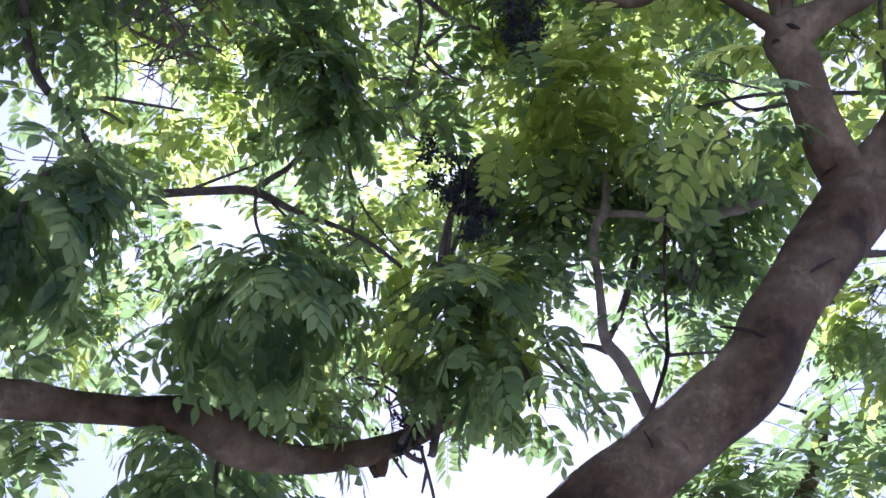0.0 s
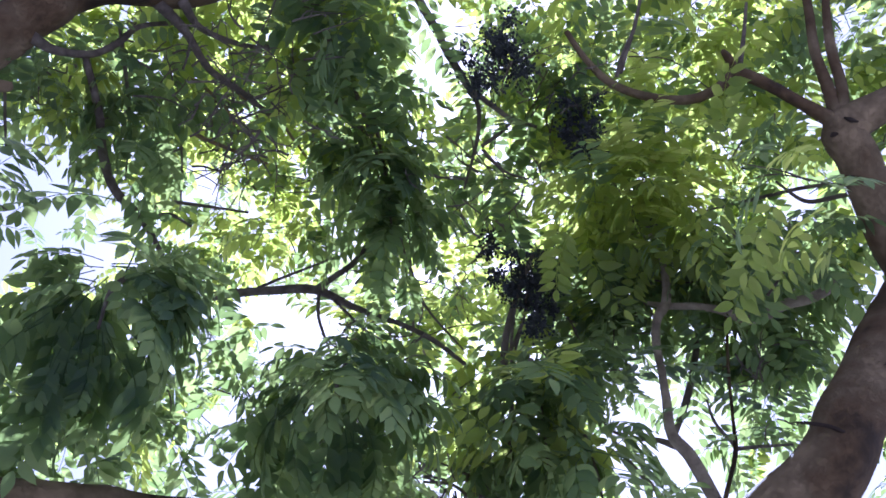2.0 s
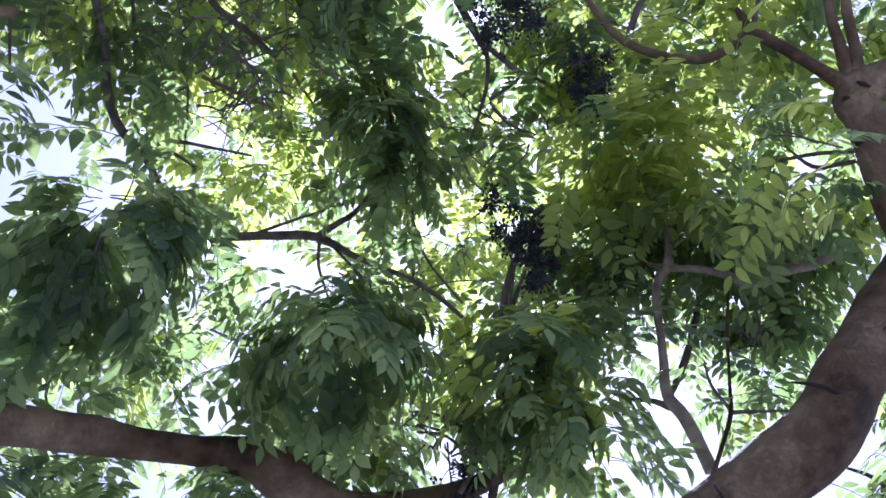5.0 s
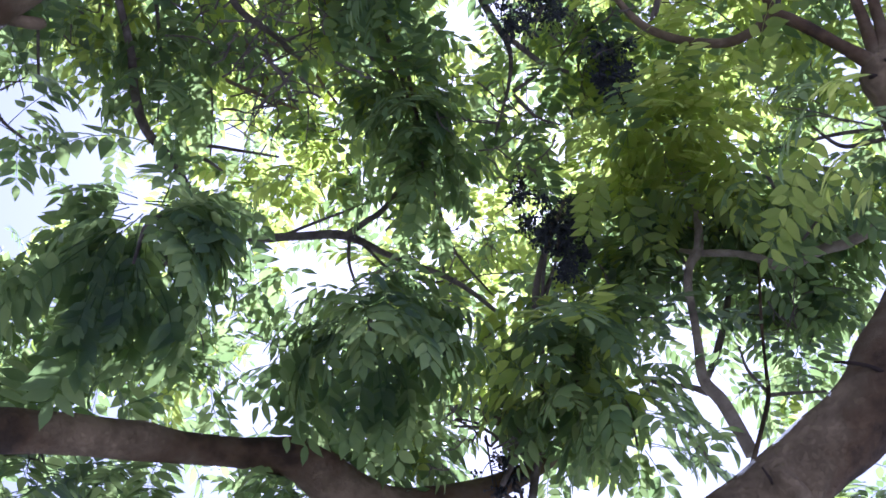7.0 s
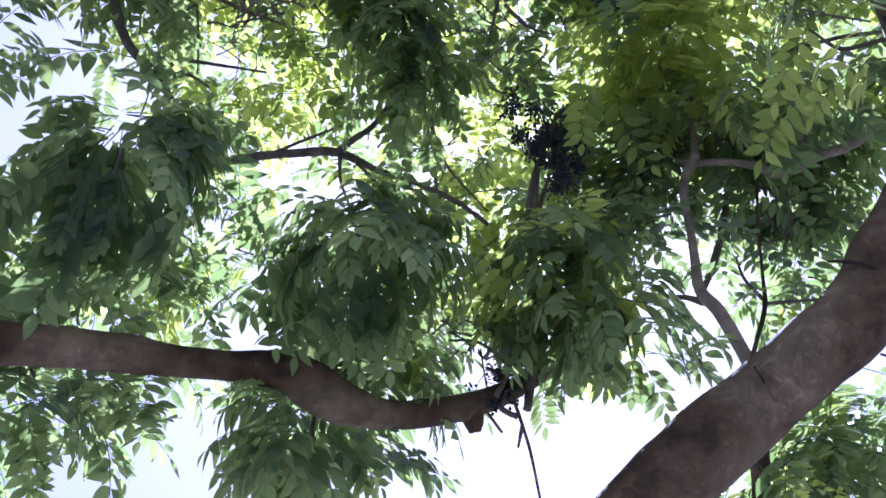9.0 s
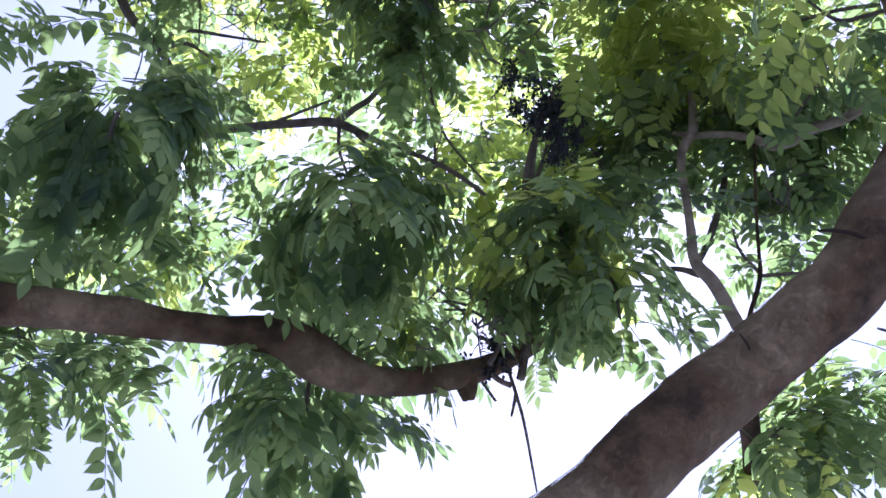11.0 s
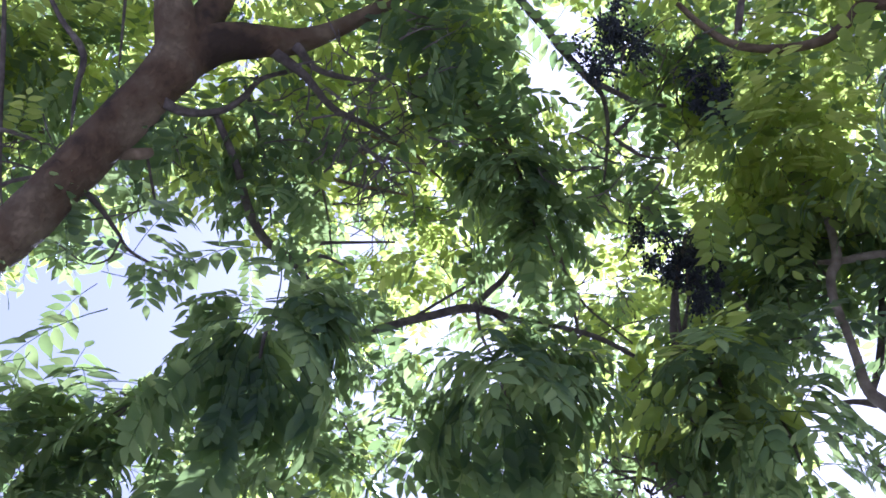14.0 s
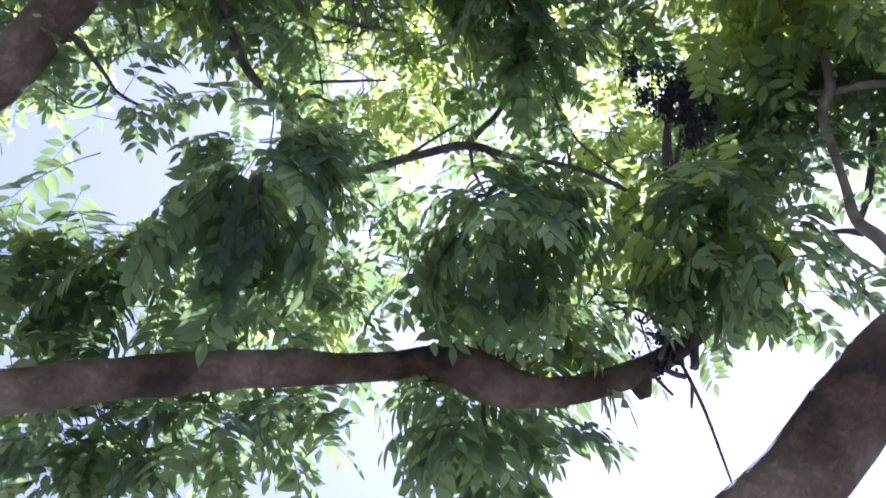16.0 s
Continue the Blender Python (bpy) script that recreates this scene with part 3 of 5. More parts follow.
branch(upper_limb, "branch", [(-0.554, 1.211, 3.422, 0.0070), (-0.540, 1.259, 3.426, 0.0059), (-0.527, 1.317, 3.422, 0.0048), (-0.517, 1.369, 3.420, 0.0036), (-0.463, 1.436, 3.423, 0.0018)], 0.12, 8, "", TWIG)
branch(upper_limb, "twig", [(-0.520, 1.329, 3.406, 0.0030), (-0.557, 1.360, 3.392, 0.0024), (-0.604, 1.356, 3.394, 0.0018), (-0.651, 1.311, 3.420, 0.0018)], 0.12, 8, "", TWIG)
branch(upper_limb, "twig", [(-0.438, 1.211, 3.503, 0.0030), (-0.449, 1.274, 3.496, 0.0030), (-0.458, 1.332, 3.490, 0.0024)], 0.12, 8, "", TWIG)
branch(upper_limb, "branch", [(-0.813, 1.333, 3.577, 0.0013), (-0.819, 1.271, 3.669, 0.0040), (-0.803, 1.165, 3.786, 0.0062), (-0.771, 1.033, 3.910, 0.0056), (-0.753, 0.938, 4.004, 0.0043)], 0.12, 8, "", TWIG)
branch(upper_limb, "branch", [(-0.655, 1.237, 3.702, 0.0013), (-0.636, 1.171, 3.798, 0.0054), (-0.615, 1.118, 3.884, 0.0082), (-0.655, 1.052, 3.950, 0.0063), (-0.683, 0.989, 4.016, 0.0050)], 0.12, 8, "", TWIG)
branch(upper_limb, "branch", [(-0.546, 1.191, 3.765, 0.0013), (-0.533, 1.123, 3.911, 0.0034), (-0.517, 1.046, 4.054, 0.0043)], 0.12, 8, "", TWIG)
branch(upper_limb, "branch", [(-0.820, 1.229, 3.504, 0.0038), (-0.752, 1.223, 3.543, 0.0044), (-0.677, 1.234, 3.574, 0.0044), (-0.613, 1.216, 3.611, 0.0032)], 0.12, 8, "", TWIG)
branch(upper_limb, "twig", [(-0.826, 1.147, 3.663, 0.0059), (-0.775, 1.165, 3.681, 0.0053), (-0.718, 1.208, 3.688, 0.0033)], 0.12, 8, "", TWIG)
branch(tree, "branch", [(-0.305, 1.198, 3.608, 0.0073), (-0.292, 1.311, 3.579, 0.0086), (-0.293, 1.398, 3.554, 0.0093), (-0.279, 1.474, 3.537, 0.0100), (-0.235, 1.543, 3.529, 0.0095), (-0.212, 1.600, 3.522, 0.0070), (-0.194, 1.650, 3.516, 0.0051), (-0.160, 1.694, 3.517, 0.0032)], 0.12, 8, "", TWIG)
branch(tree, "twig", [(-0.246, 1.573, 3.573, 0.0058), (-0.192, 1.568, 3.613, 0.0045), (-0.093, 1.601, 3.634, 0.0033), (-0.019, 1.629, 3.649, 0.0026)], 0.12, 8, "", TWIG)
branch(tree, "twig", [(-0.229, 1.583, 3.570, 0.0058), (-0.187, 1.597, 3.607, 0.0046), (-0.146, 1.643, 3.620, 0.0026)], 0.12, 8, "", TWIG)
branch(tree, "branch", [(-0.326, 1.829, 3.507, 0.0145), (-0.227, 1.813, 3.542, 0.0132), (-0.088, 1.806, 3.568, 0.0108), (0.028, 1.805, 3.577, 0.0104), (0.128, 1.808, 3.577, 0.0100), (0.223, 1.841, 3.544, 0.0070), (0.327, 1.867, 3.511, 0.0058), (0.405, 1.893, 3.476, 0.0059), (0.494, 1.938, 3.415, 0.0040)], 0.12, 8, "", TWIG)
branch(tree, "branch", [(0.128, 1.794, 3.561, 0.0092), (0.172, 1.774, 3.584, 0.0079), (0.212, 1.757, 3.603, 0.0072), (0.253, 1.721, 3.636, 0.0059), (0.287, 1.671, 3.678, 0.0046)], 0.12, 8, "", TWIG)
branch(tree, "twig", [(-0.023, 1.797, 3.568, 0.0039), (0.068, 1.792, 3.616, 0.0033), (0.175, 1.782, 3.662, 0.0027)], 0.12, 8, "", TWIG)
branch(tree, "twig", [(0.135, 1.798, 3.559, 0.0046), (0.133, 1.835, 3.513, 0.0039), (0.148, 1.867, 3.470, 0.0032), (0.166, 1.897, 3.426, 0.0019)], 0.12, 8, "", TWIG)
branch(tree, "twig", [(0.170, 1.813, 3.545, 0.0039), (0.234, 1.868, 3.506, 0.0033), (0.274, 1.893, 3.492, 0.0026)], 0.12, 8, "", TWIG)
branch(tree, "twig", [(0.469, 1.902, 3.455, 0.0026), (0.385, 1.853, 3.562, 0.0033), (0.350, 1.794, 3.660, 0.0041), (0.314, 1.752, 3.740, 0.0041)], 0.12, 8, "", TWIG)
branch(tree, "twig", [(0.358, 1.905, 3.541, 0.0034), (0.356, 1.835, 3.625, 0.0041), (0.354, 1.740, 3.723, 0.0041), (0.344, 1.674, 3.794, 0.0034)], 0.12, 8, "", TWIG)
branch(tree, "twig", [(-0.211, 1.524, 3.881, 0.0041), (-0.161, 1.553, 3.870, 0.0048), (-0.084, 1.587, 3.856, 0.0048), (0.020, 1.627, 3.837, 0.0027)], 0.12, 8, "", DRY)
branch(tree, "twig", [(-0.165, 1.493, 4.022, 0.0043), (-0.084, 1.529, 3.951, 0.0042), (-0.044, 1.573, 3.869, 0.0027)], 0.12, 8, "", DRY)
branch(tree, "twig", [(-0.059, 1.533, 4.009, 0.0043), (0.036, 1.565, 3.956, 0.0042), (0.088, 1.605, 3.893, 0.0035), (0.128, 1.633, 3.835, 0.0021)], 0.12, 8, "", DRY)
branch(tree, "twig", [(-0.180, 1.554, 3.867, 0.0027), (-0.182, 1.631, 3.817, 0.0027), (-0.190, 1.706, 3.763, 0.0021)], 0.12, 8, "", TWIG)
branch(tree, "branch", [(0.138, 1.217, 3.953, 0.0106), (0.173, 1.326, 3.900, 0.0106), (0.183, 1.414, 3.852, 0.0099), (0.201, 1.468, 3.819, 0.0112), (0.246, 1.511, 3.791, 0.0106), (0.258, 1.554, 3.762, 0.0092), (0.275, 1.629, 3.709, 0.0073), (0.286, 1.713, 3.646, 0.0046)], 0.12, 8, "", TWIG)
branch(tree, "branch", [(0.172, 1.339, 3.871, 0.0066), (0.214, 1.414, 3.827, 0.0079), (0.252, 1.457, 3.800, 0.0072), (0.273, 1.511, 3.765, 0.0052)], 0.12, 8, "", TWIG)
branch(tree, "twig", [(0.246, 1.484, 3.807, 0.0040), (0.342, 1.490, 3.854, 0.0040), (0.413, 1.502, 3.897, 0.0021)], 0.12, 8, "", TWIG)
branch(tree, "branch", [(0.302, 1.104, 3.947, 0.0104), (0.364, 1.205, 3.909, 0.0104), (0.415, 1.285, 3.877, 0.0098), (0.448, 1.344, 3.855, 0.0092), (0.488, 1.403, 3.829, 0.0092), (0.517, 1.451, 3.809, 0.0056), (0.519, 1.512, 3.784, 0.0044), (0.505, 1.575, 3.758, 0.0036), (0.486, 1.637, 3.730, 0.0026)], 0.12, 8, "", TWIG)
branch(tree, "branch", [(0.498, 1.402, 3.792, 0.0072), (0.546, 1.441, 3.793, 0.0066), (0.596, 1.479, 3.791, 0.0060), (0.659, 1.504, 3.793, 0.0040)], 0.12, 8, "", TWIG)
branch(tree, "twig", [(0.524, 1.524, 3.746, 0.0046), (0.573, 1.507, 3.777, 0.0040), (0.610, 1.489, 3.809, 0.0027)], 0.12, 8, "", TWIG)
branch(tree, "twig", [(0.524, 1.530, 3.742, 0.0040), (0.575, 1.568, 3.705, 0.0033), (0.632, 1.578, 3.684, 0.0020)], 0.12, 8, "", TWIG)
branch(tree, "branch", [(0.636, 1.718, 3.578, 0.0046), (0.601, 1.768, 3.516, 0.0059), (0.573, 1.805, 3.461, 0.0071), (0.555, 1.838, 3.403, 0.0090), (0.548, 1.869, 3.343, 0.0083), (0.558, 1.920, 3.253, 0.0069), (0.560, 1.960, 3.173, 0.0075), (0.535, 1.999, 3.097, 0.0087), (0.515, 2.026, 3.029, 0.0098), (0.502, 2.036, 2.980, 0.0097)], 0.12, 8, "", TWIG)
branch(tree, "twig", [(0.625, 1.737, 3.539, 0.0033), (0.617, 1.797, 3.489, 0.0039), (0.589, 1.858, 3.441, 0.0039), (0.569, 1.888, 3.417, 0.0039)], 0.12, 8, "", TWIG)
branch(tree, "twig", [(0.431, 1.962, 2.964, 0.0058), (0.469, 1.943, 3.034, 0.0041), (0.448, 1.933, 3.104, 0.0036), (0.371, 1.939, 3.163, 0.0018)], 0.12, 8, "", TWIG)
branch(low_limb, "twig", [(0.470, 1.963, 3.035, 0.0042), (0.415, 1.972, 3.116, 0.0036), (0.354, 2.009, 3.160, 0.0025)], 0.12, 8, "", TWIG)
branch(low_limb, "twig", [(0.478, 2.055, 3.046, 0.0042), (0.494, 2.080, 2.974, 0.0040), (0.504, 2.096, 2.912, 0.0036), (0.513, 2.131, 2.817, 0.0028), (0.517, 2.145, 2.753, 0.0018)], 0.12, 8, "", TWIG)
branch(low_limb, "twig", [(0.494, 2.080, 2.974, 0.0049), (0.480, 2.100, 2.931, 0.0024)], 0.12, 8, "", TWIG)
branch(leaning_limb, "branch", [(0.958, 1.935, 2.992, 0.0161), (0.944, 1.925, 3.053, 0.0150), (0.924, 1.912, 3.120, 0.0146), (0.899, 1.907, 3.177, 0.0141), (0.900, 1.876, 3.246, 0.0116), (0.901, 1.850, 3.308, 0.0104), (0.899, 1.818, 3.375, 0.0105), (0.911, 1.794, 3.425, 0.0106), (0.938, 1.776, 3.462, 0.0120), (0.943, 1.736, 3.526, 0.0094), (0.929, 1.703, 3.590, 0.0075), (0.910, 1.668, 3.655, 0.0048)], 0.12, 8, "", PALE_LIT)
branch(leaning_limb, "branch", [(0.912, 1.932, 3.192, 0.0078), (0.957, 1.941, 3.270, 0.0087), (1.000, 1.941, 3.357, 0.0089), (1.040, 1.927, 3.455, 0.0077), (1.074, 1.911, 3.557, 0.0058), (1.114, 1.888, 3.658, 0.0030)], 0.12, 8, "", TWIG)
branch(leaning_limb, "branch", [(0.915, 1.946, 3.174, 0.0091), (0.881, 1.959, 3.204, 0.0059), (0.833, 1.980, 3.230, 0.0046), (0.797, 1.990, 3.261, 0.0033)], 0.12, 8, "", TWIG)
branch(leaning_limb, "branch", [(0.903, 1.798, 3.483, 0.0047), (0.940, 1.783, 3.454, 0.0080), (0.998, 1.757, 3.422, 0.0086), (1.048, 1.740, 3.384, 0.0092), (1.079, 1.731, 3.346, 0.0111), (1.110, 1.702, 3.327, 0.0130), (1.145, 1.660, 3.316, 0.0129), (1.188, 1.622, 3.294, 0.0115), (1.239, 1.561, 3.285, 0.0127)], 0.12, 8, "", PALE_LIT)
branch(leaning_limb, "twig", [(0.930, 1.845, 3.471, 0.0034), (0.921, 1.839, 3.494, 0.0034), (0.907, 1.829, 3.524, 0.0021)], 0.12, 8, "", TWIG)
branch(leaning_limb, "branch", [(0.938, 1.911, 2.947, 0.0055), (0.981, 1.907, 3.028, 0.0050), (1.022, 1.899, 3.112, 0.0052), (1.043, 1.892, 3.203, 0.0040), (1.062, 1.864, 3.315, 0.0038), (1.084, 1.818, 3.435, 0.0034), (1.101, 1.837, 3.494, 0.0026)], 0.12, 8, "", BARK)
branch(leaning_limb, "twig", [(1.035, 1.919, 3.136, 0.0052), (1.091, 1.921, 3.140, 0.0039), (1.165, 1.915, 3.137, 0.0026)], 0.12, 8, "", TWIG)
branch(leaning_limb, "twig", [(1.033, 1.915, 3.142, 0.0045), (1.007, 1.910, 3.204, 0.0039), (1.002, 1.898, 3.261, 0.0020)], 0.12, 8, "", TWIG)
branch(leaning_limb, "branch", [(0.764, 1.948, 3.321, 0.0026), (0.775, 1.956, 3.250, 0.0046), (0.796, 1.964, 3.172, 0.0051), (0.833, 1.962, 3.094, 0.0057), (0.891, 1.970, 2.986, 0.0056)], 0.12, 8, "", TWIG)
branch(leaning_limb, "twig", [(1.117, 1.483, 3.284, 0.0024), (1.078, 1.600, 3.282, 0.0031)], 0.12, 8, "", TWIG)
branch(tree, "twig", [(0.600, 1.735, 3.520, 0.0028), (0.580, 1.780, 3.455, 0.0034), (0.565, 1.815, 3.385, 0.0040), (0.560, 1.840, 3.330, 0.0042)], 0.12, 8, "", TWIG)
branch(tree, "twig", [(0.615, 1.745, 3.505, 0.0022), (0.600, 1.790, 3.440, 0.0028), (0.572, 1.830, 3.370, 0.0032)], 0.12, 8, "", TWIG)
fruit_cluster(tree, (0.60, 1.72, 3.58), 0.190, 0.173, 504, "hanging cluster of small dark fruit")
fruit_cluster(tree, (0.63, 1.77, 3.46), 0.120, 0.170, 260, "hanging cluster of small dark fruit")
fruit_cluster(tree, (0.755, 1.455, 3.73), 0.165, 0.172, 250, "hanging cluster of small dark fruit")
fruit_cluster(tree, (0.55, 1.32, 3.81), 0.223, 0.162, 504, "hanging cluster of small dark fruit")
fruit_cluster(tree, (0.42, 2.01, 3.04), 0.154, 0.102, 132, "sparse hanging cluster of small fruit")
fruit_cluster(tree, (0.750, 1.480, 3.72), 0.130, 0.115, 150, "hanging cluster of small dark fruit")

# ---- foliage ----
clearing((-0.19, 0.75, 2.34), (-1.89, 2.81, 5.31), 0.050, 0.251)
clearing((-0.13, 0.76, 2.36), (-1.60, 2.86, 5.43), 0.055, 0.277)
clearing((-0.07, 0.74, 2.40), (-1.28, 2.79, 5.61), 0.042, 0.211)
clearing((-0.02, 0.75, 2.41), (-1.05, 2.83, 5.67), 0.034, 0.172)
clearing((-0.22, 0.73, 2.34), (-2.02, 2.70, 5.31), 0.042, 0.211)
clearing((0.08, 0.86, 2.41), (-0.06, 3.60, 5.32), 0.020, 0.100)
clearing((0.10, 0.86, 2.41), (0.07, 3.59, 5.34), 0.018, 0.090)
clearing((0.41, 0.91, 2.30), (1.61, 3.81, 4.77), 0.034, 0.172)
clearing((0.41, 0.93, 2.26), (1.62, 3.94, 4.61), 0.040, 0.198)
clearing((0.39, 0.96, 2.24), (1.51, 4.05, 4.51), 0.032, 0.159)
clearing((0.43, 0.92, 2.27), (1.72, 3.87, 4.64), 0.021, 0.106)
clearing((0.47, 0.87, 2.31), (1.90, 3.63, 4.82), 0.024, 0.119)
clearing((0.55, 0.72, 2.39), (2.30, 2.89, 5.26), 0.024, 0.119)
clearing((0.26, 0.61, 2.57), (0.61, 2.52, 6.06), 0.026, 0.132)
clearing((0.26, 0.64, 2.55), (0.61, 2.66, 5.99), 0.020, 0.100)
clearing((0.31, 0.68, 2.48), (0.56, 2.33, 6.12), 0.029, 0.145)
clearing((0.02, 0.93, 2.33), (-0.33, 3.93, 4.96), 0.020, 0.100)
clearing((0.06, 0.98, 2.26), (-0.47, 3.84, 5.01), 0.018, 0.092)
clearing((-0.01, 1.01, 2.25), (-0.62, 4.18, 4.61), 0.037, 0.185)
clearing((-0.02, 1.03, 2.21), (-0.68, 4.31, 4.40), 0.042, 0.211)
clearing((0.23, 1.05, 2.20), (0.56, 4.39, 4.38), 0.063, 0.317)
clearing((0.28, 1.04, 2.21), (0.82, 4.33, 4.41), 0.063, 0.317)
clearing((0.34, 1.03, 2.20), (1.10, 4.30, 4.37), 0.055, 0.277)
clearing((0.37, 1.04, 2.18), (1.27, 4.32, 4.28), 0.053, 0.264)
clearing((0.66, 0.88, 2.21), (2.35, 3.73, 4.45), 0.029, 0.145)
clearing((0.57, 0.84, 2.28), (2.40, 3.46, 4.68), 0.024, 0.119)
clearing((0.60, 0.68, 2.43), (2.19, 2.99, 5.28), 0.018, 0.092)
clearing((0.24, 1.04, 2.22), (0.62, 4.33, 4.46), 0.040, 0.198)
clearing((-0.07, 1.03, 2.17), (-1.11, 4.08, 4.54), 0.040, 0.198)
clearing((0.01, 1.02, 2.21), (-0.73, 4.05, 4.72), 0.034, 0.172)
clearing((0.27, 1.08, 2.15), (0.58, 4.34, 4.44), 0.058, 0.291)
clearing((-0.09, 0.77, 2.46), (-1.03, 2.97, 5.66), 0.040, 0.198)
clearing((-0.05, 0.77, 2.47), (-0.84, 2.98, 5.70), 0.032, 0.159)
clearing((-0.12, 0.76, 2.45), (-1.21, 2.94, 5.63), 0.040, 0.198)
clearing((-0.12, 0.78, 2.44), (-1.17, 3.02, 5.58), 0.026, 0.132)
clearing((-0.05, 0.79, 2.45), (-0.83, 3.08, 5.64), 0.021, 0.106)
clearing((-0.09, 0.79, 2.36), (-1.37, 3.04, 5.41), 0.032, 0.159)
clearing((-0.11, 0.80, 2.34), (-1.48, 3.07, 5.34), 0.026, 0.132)
clearing((0.49, 0.45, 2.11), (1.23, 1.26, 3.44), 0.012, 0.047)
clearing((0.49, 0.46, 2.11), (1.22, 1.30, 3.41), 0.011, 0.044)
clearing((0.49, 0.46, 2.10), (1.24, 1.33, 3.39), 0.011, 0.044)
clearing((0.50, 0.47, 2.09), (1.25, 1.37, 3.35), 0.011, 0.044)
clearing((0.50, 0.48, 2.08), (1.27, 1.41, 3.31), 0.012, 0.047)
clearing((0.51, 0.49, 2.07), (1.30, 1.44, 3.27), 0.013, 0.049)
clearing((0.52, 0.50, 2.06), (1.32, 1.48, 3.22), 0.014, 0.054)
clearing((0.44, 0.42, 2.14), (1.21, 1.25, 3.44), 0.011, 0.042)
clearing((0.44, 0.43, 2.14), (1.22, 1.30, 3.40), 0.011, 0.042)
clearing((0.44, 0.45, 2.12), (1.23, 1.35, 3.36), 0.011, 0.042)
clearing((0.44, 0.46, 2.11), (1.24, 1.40, 3.32), 0.011, 0.042)
clearing((0.42, 0.42, 2.16), (1.16, 1.23, 3.48), 0.006, 0.022)
clearing((0.41, 0.41, 2.17), (1.11, 1.21, 3.52), 0.006, 0.022)
clearing((0.43, 0.40, 2.17), (1.16, 1.15, 3.53), 0.004, 0.017)
clearing((0.43, 0.39, 2.16), (1.20, 1.14, 3.51), 0.004, 0.017)
clearing((0.20, 0.70, 2.01), (0.34, 2.01, 2.98), 0.008, 0.028)
clearing((0.21, 0.69, 2.01), (0.40, 2.00, 2.98), 0.007, 0.026)
clearing((0.23, 0.69, 2.01), (0.45, 1.99, 2.99), 0.006, 0.024)
clearing((0.24, 0.69, 2.02), (0.50, 1.97, 3.00), 0.006, 0.021)
clearing((0.21, 0.70, 2.00), (0.37, 2.03, 2.95), 0.006, 0.021)
clearing((0.23, 0.70, 2.00), (0.44, 2.01, 2.96), 0.007, 0.026)
clearing((0.17, 0.70, 2.01), (0.22, 2.02, 2.98), 0.009, 0.033)
clearing((0.50, 0.54, 2.03), (1.23, 1.58, 3.07), 0.013, 0.050)
clearing((0.51, 0.53, 2.03), (1.27, 1.54, 3.09), 0.013, 0.050)
clearing((0.52, 0.52, 2.04), (1.30, 1.48, 3.11), 0.013, 0.050)
clearing((0.49, 0.56, 2.02), (1.20, 1.63, 3.04), 0.013, 0.050)
clearing((0.50, 0.60, 1.96), (1.36, 2.04, 2.96), 0.006, 0.024)
clearing((0.49, 0.61, 1.95), (1.33, 2.08, 2.92), 0.006, 0.024)
clearing((0.50, 0.59, 1.97), (1.38, 1.99, 3.01), 0.004, 0.019)
clearing((0.49, 0.62, 1.94), (1.31, 2.12, 2.88), 0.006, 0.024)
clearing((0.28, 0.68, 2.01), (0.64, 1.87, 2.94), 0.014, 0.051)
clearing((0.12, 0.69, 2.03), (0.05, 1.88, 2.96), 0.011, 0.038)
clearing((0.14, 0.69, 2.02), (0.11, 1.90, 2.94), 0.011, 0.038)
clearing((0.09, 0.68, 2.03), (-0.06, 1.82, 2.96), 0.010, 0.033)
clearing((0.10, 0.68, 2.03), (-0.00, 1.85, 2.97), 0.010, 0.033)
clearing((0.15, 0.70, 2.02), (0.17, 1.98, 2.97), 0.011, 0.042)
clearing((0.17, 0.70, 2.01), (0.22, 1.99, 2.96), 0.011, 0.040)
clearing((0.15, 0.69, 2.02), (0.17, 1.87, 2.94), 0.010, 0.033)
clearing((0.17, 0.69, 2.02), (0.22, 1.88, 2.93), 0.010, 0.033)
clearing((0.10, 1.02, 2.63), (-0.07, 3.12, 4.76), 0.034, 0.110)
clearing((0.06, 1.01, 2.63), (-0.20, 3.10, 4.77), 0.026, 0.085)
clearing((0.13, 1.00, 2.64), (0.03, 3.08, 4.80), 0.020, 0.070)
clearing((0.08, 0.71, 2.37), (-0.04, 1.46, 3.20), 0.008, 0.018)
clearing((0.10, 0.71, 2.37), (0.02, 1.46, 3.21), 0.009, 0.022)
clearing((0.13, 0.71, 2.37), (0.08, 1.46, 3.21), 0.009, 0.022)
clearing((0.16, 0.71, 2.37), (0.15, 1.47, 3.20), 0.009, 0.022)
clearing((0.19, 0.72, 2.36), (0.22, 1.49, 3.18), 0.009, 0.022)
clearing((0.22, 0.73, 2.35), (0.28, 1.51, 3.17), 0.008, 0.018)
clearing((0.17, 0.70, 2.38), (0.17, 1.45, 3.22), 0.009, 0.022)
dome((-0.23, 1.40, 3.08), 0.20, 0.13, 120, 0.74, 0.0)
dome((0.17, 1.62, 3.06), 0.15, 0.11, 90, 0.68, 0.0)
dome((0.18, 2.10, 3.14), 0.17, 0.12, 70, 0.82, 0.0)
dome((0.58, 1.90, 3.22), 0.13, 0.13, 58, 0.76, 0.2)
clump((-0.25, 1.74, 3.46), (-0.37, 1.82, 3.29), (0.12, 0.07, 0.04), 6, 6, 0.89, 0.0)
clump((-0.41, 1.74, 3.14), (-0.55, 1.81, 3.31), (0.02, 0.04, 0.03), 4, 6, 0.89, 0.0)
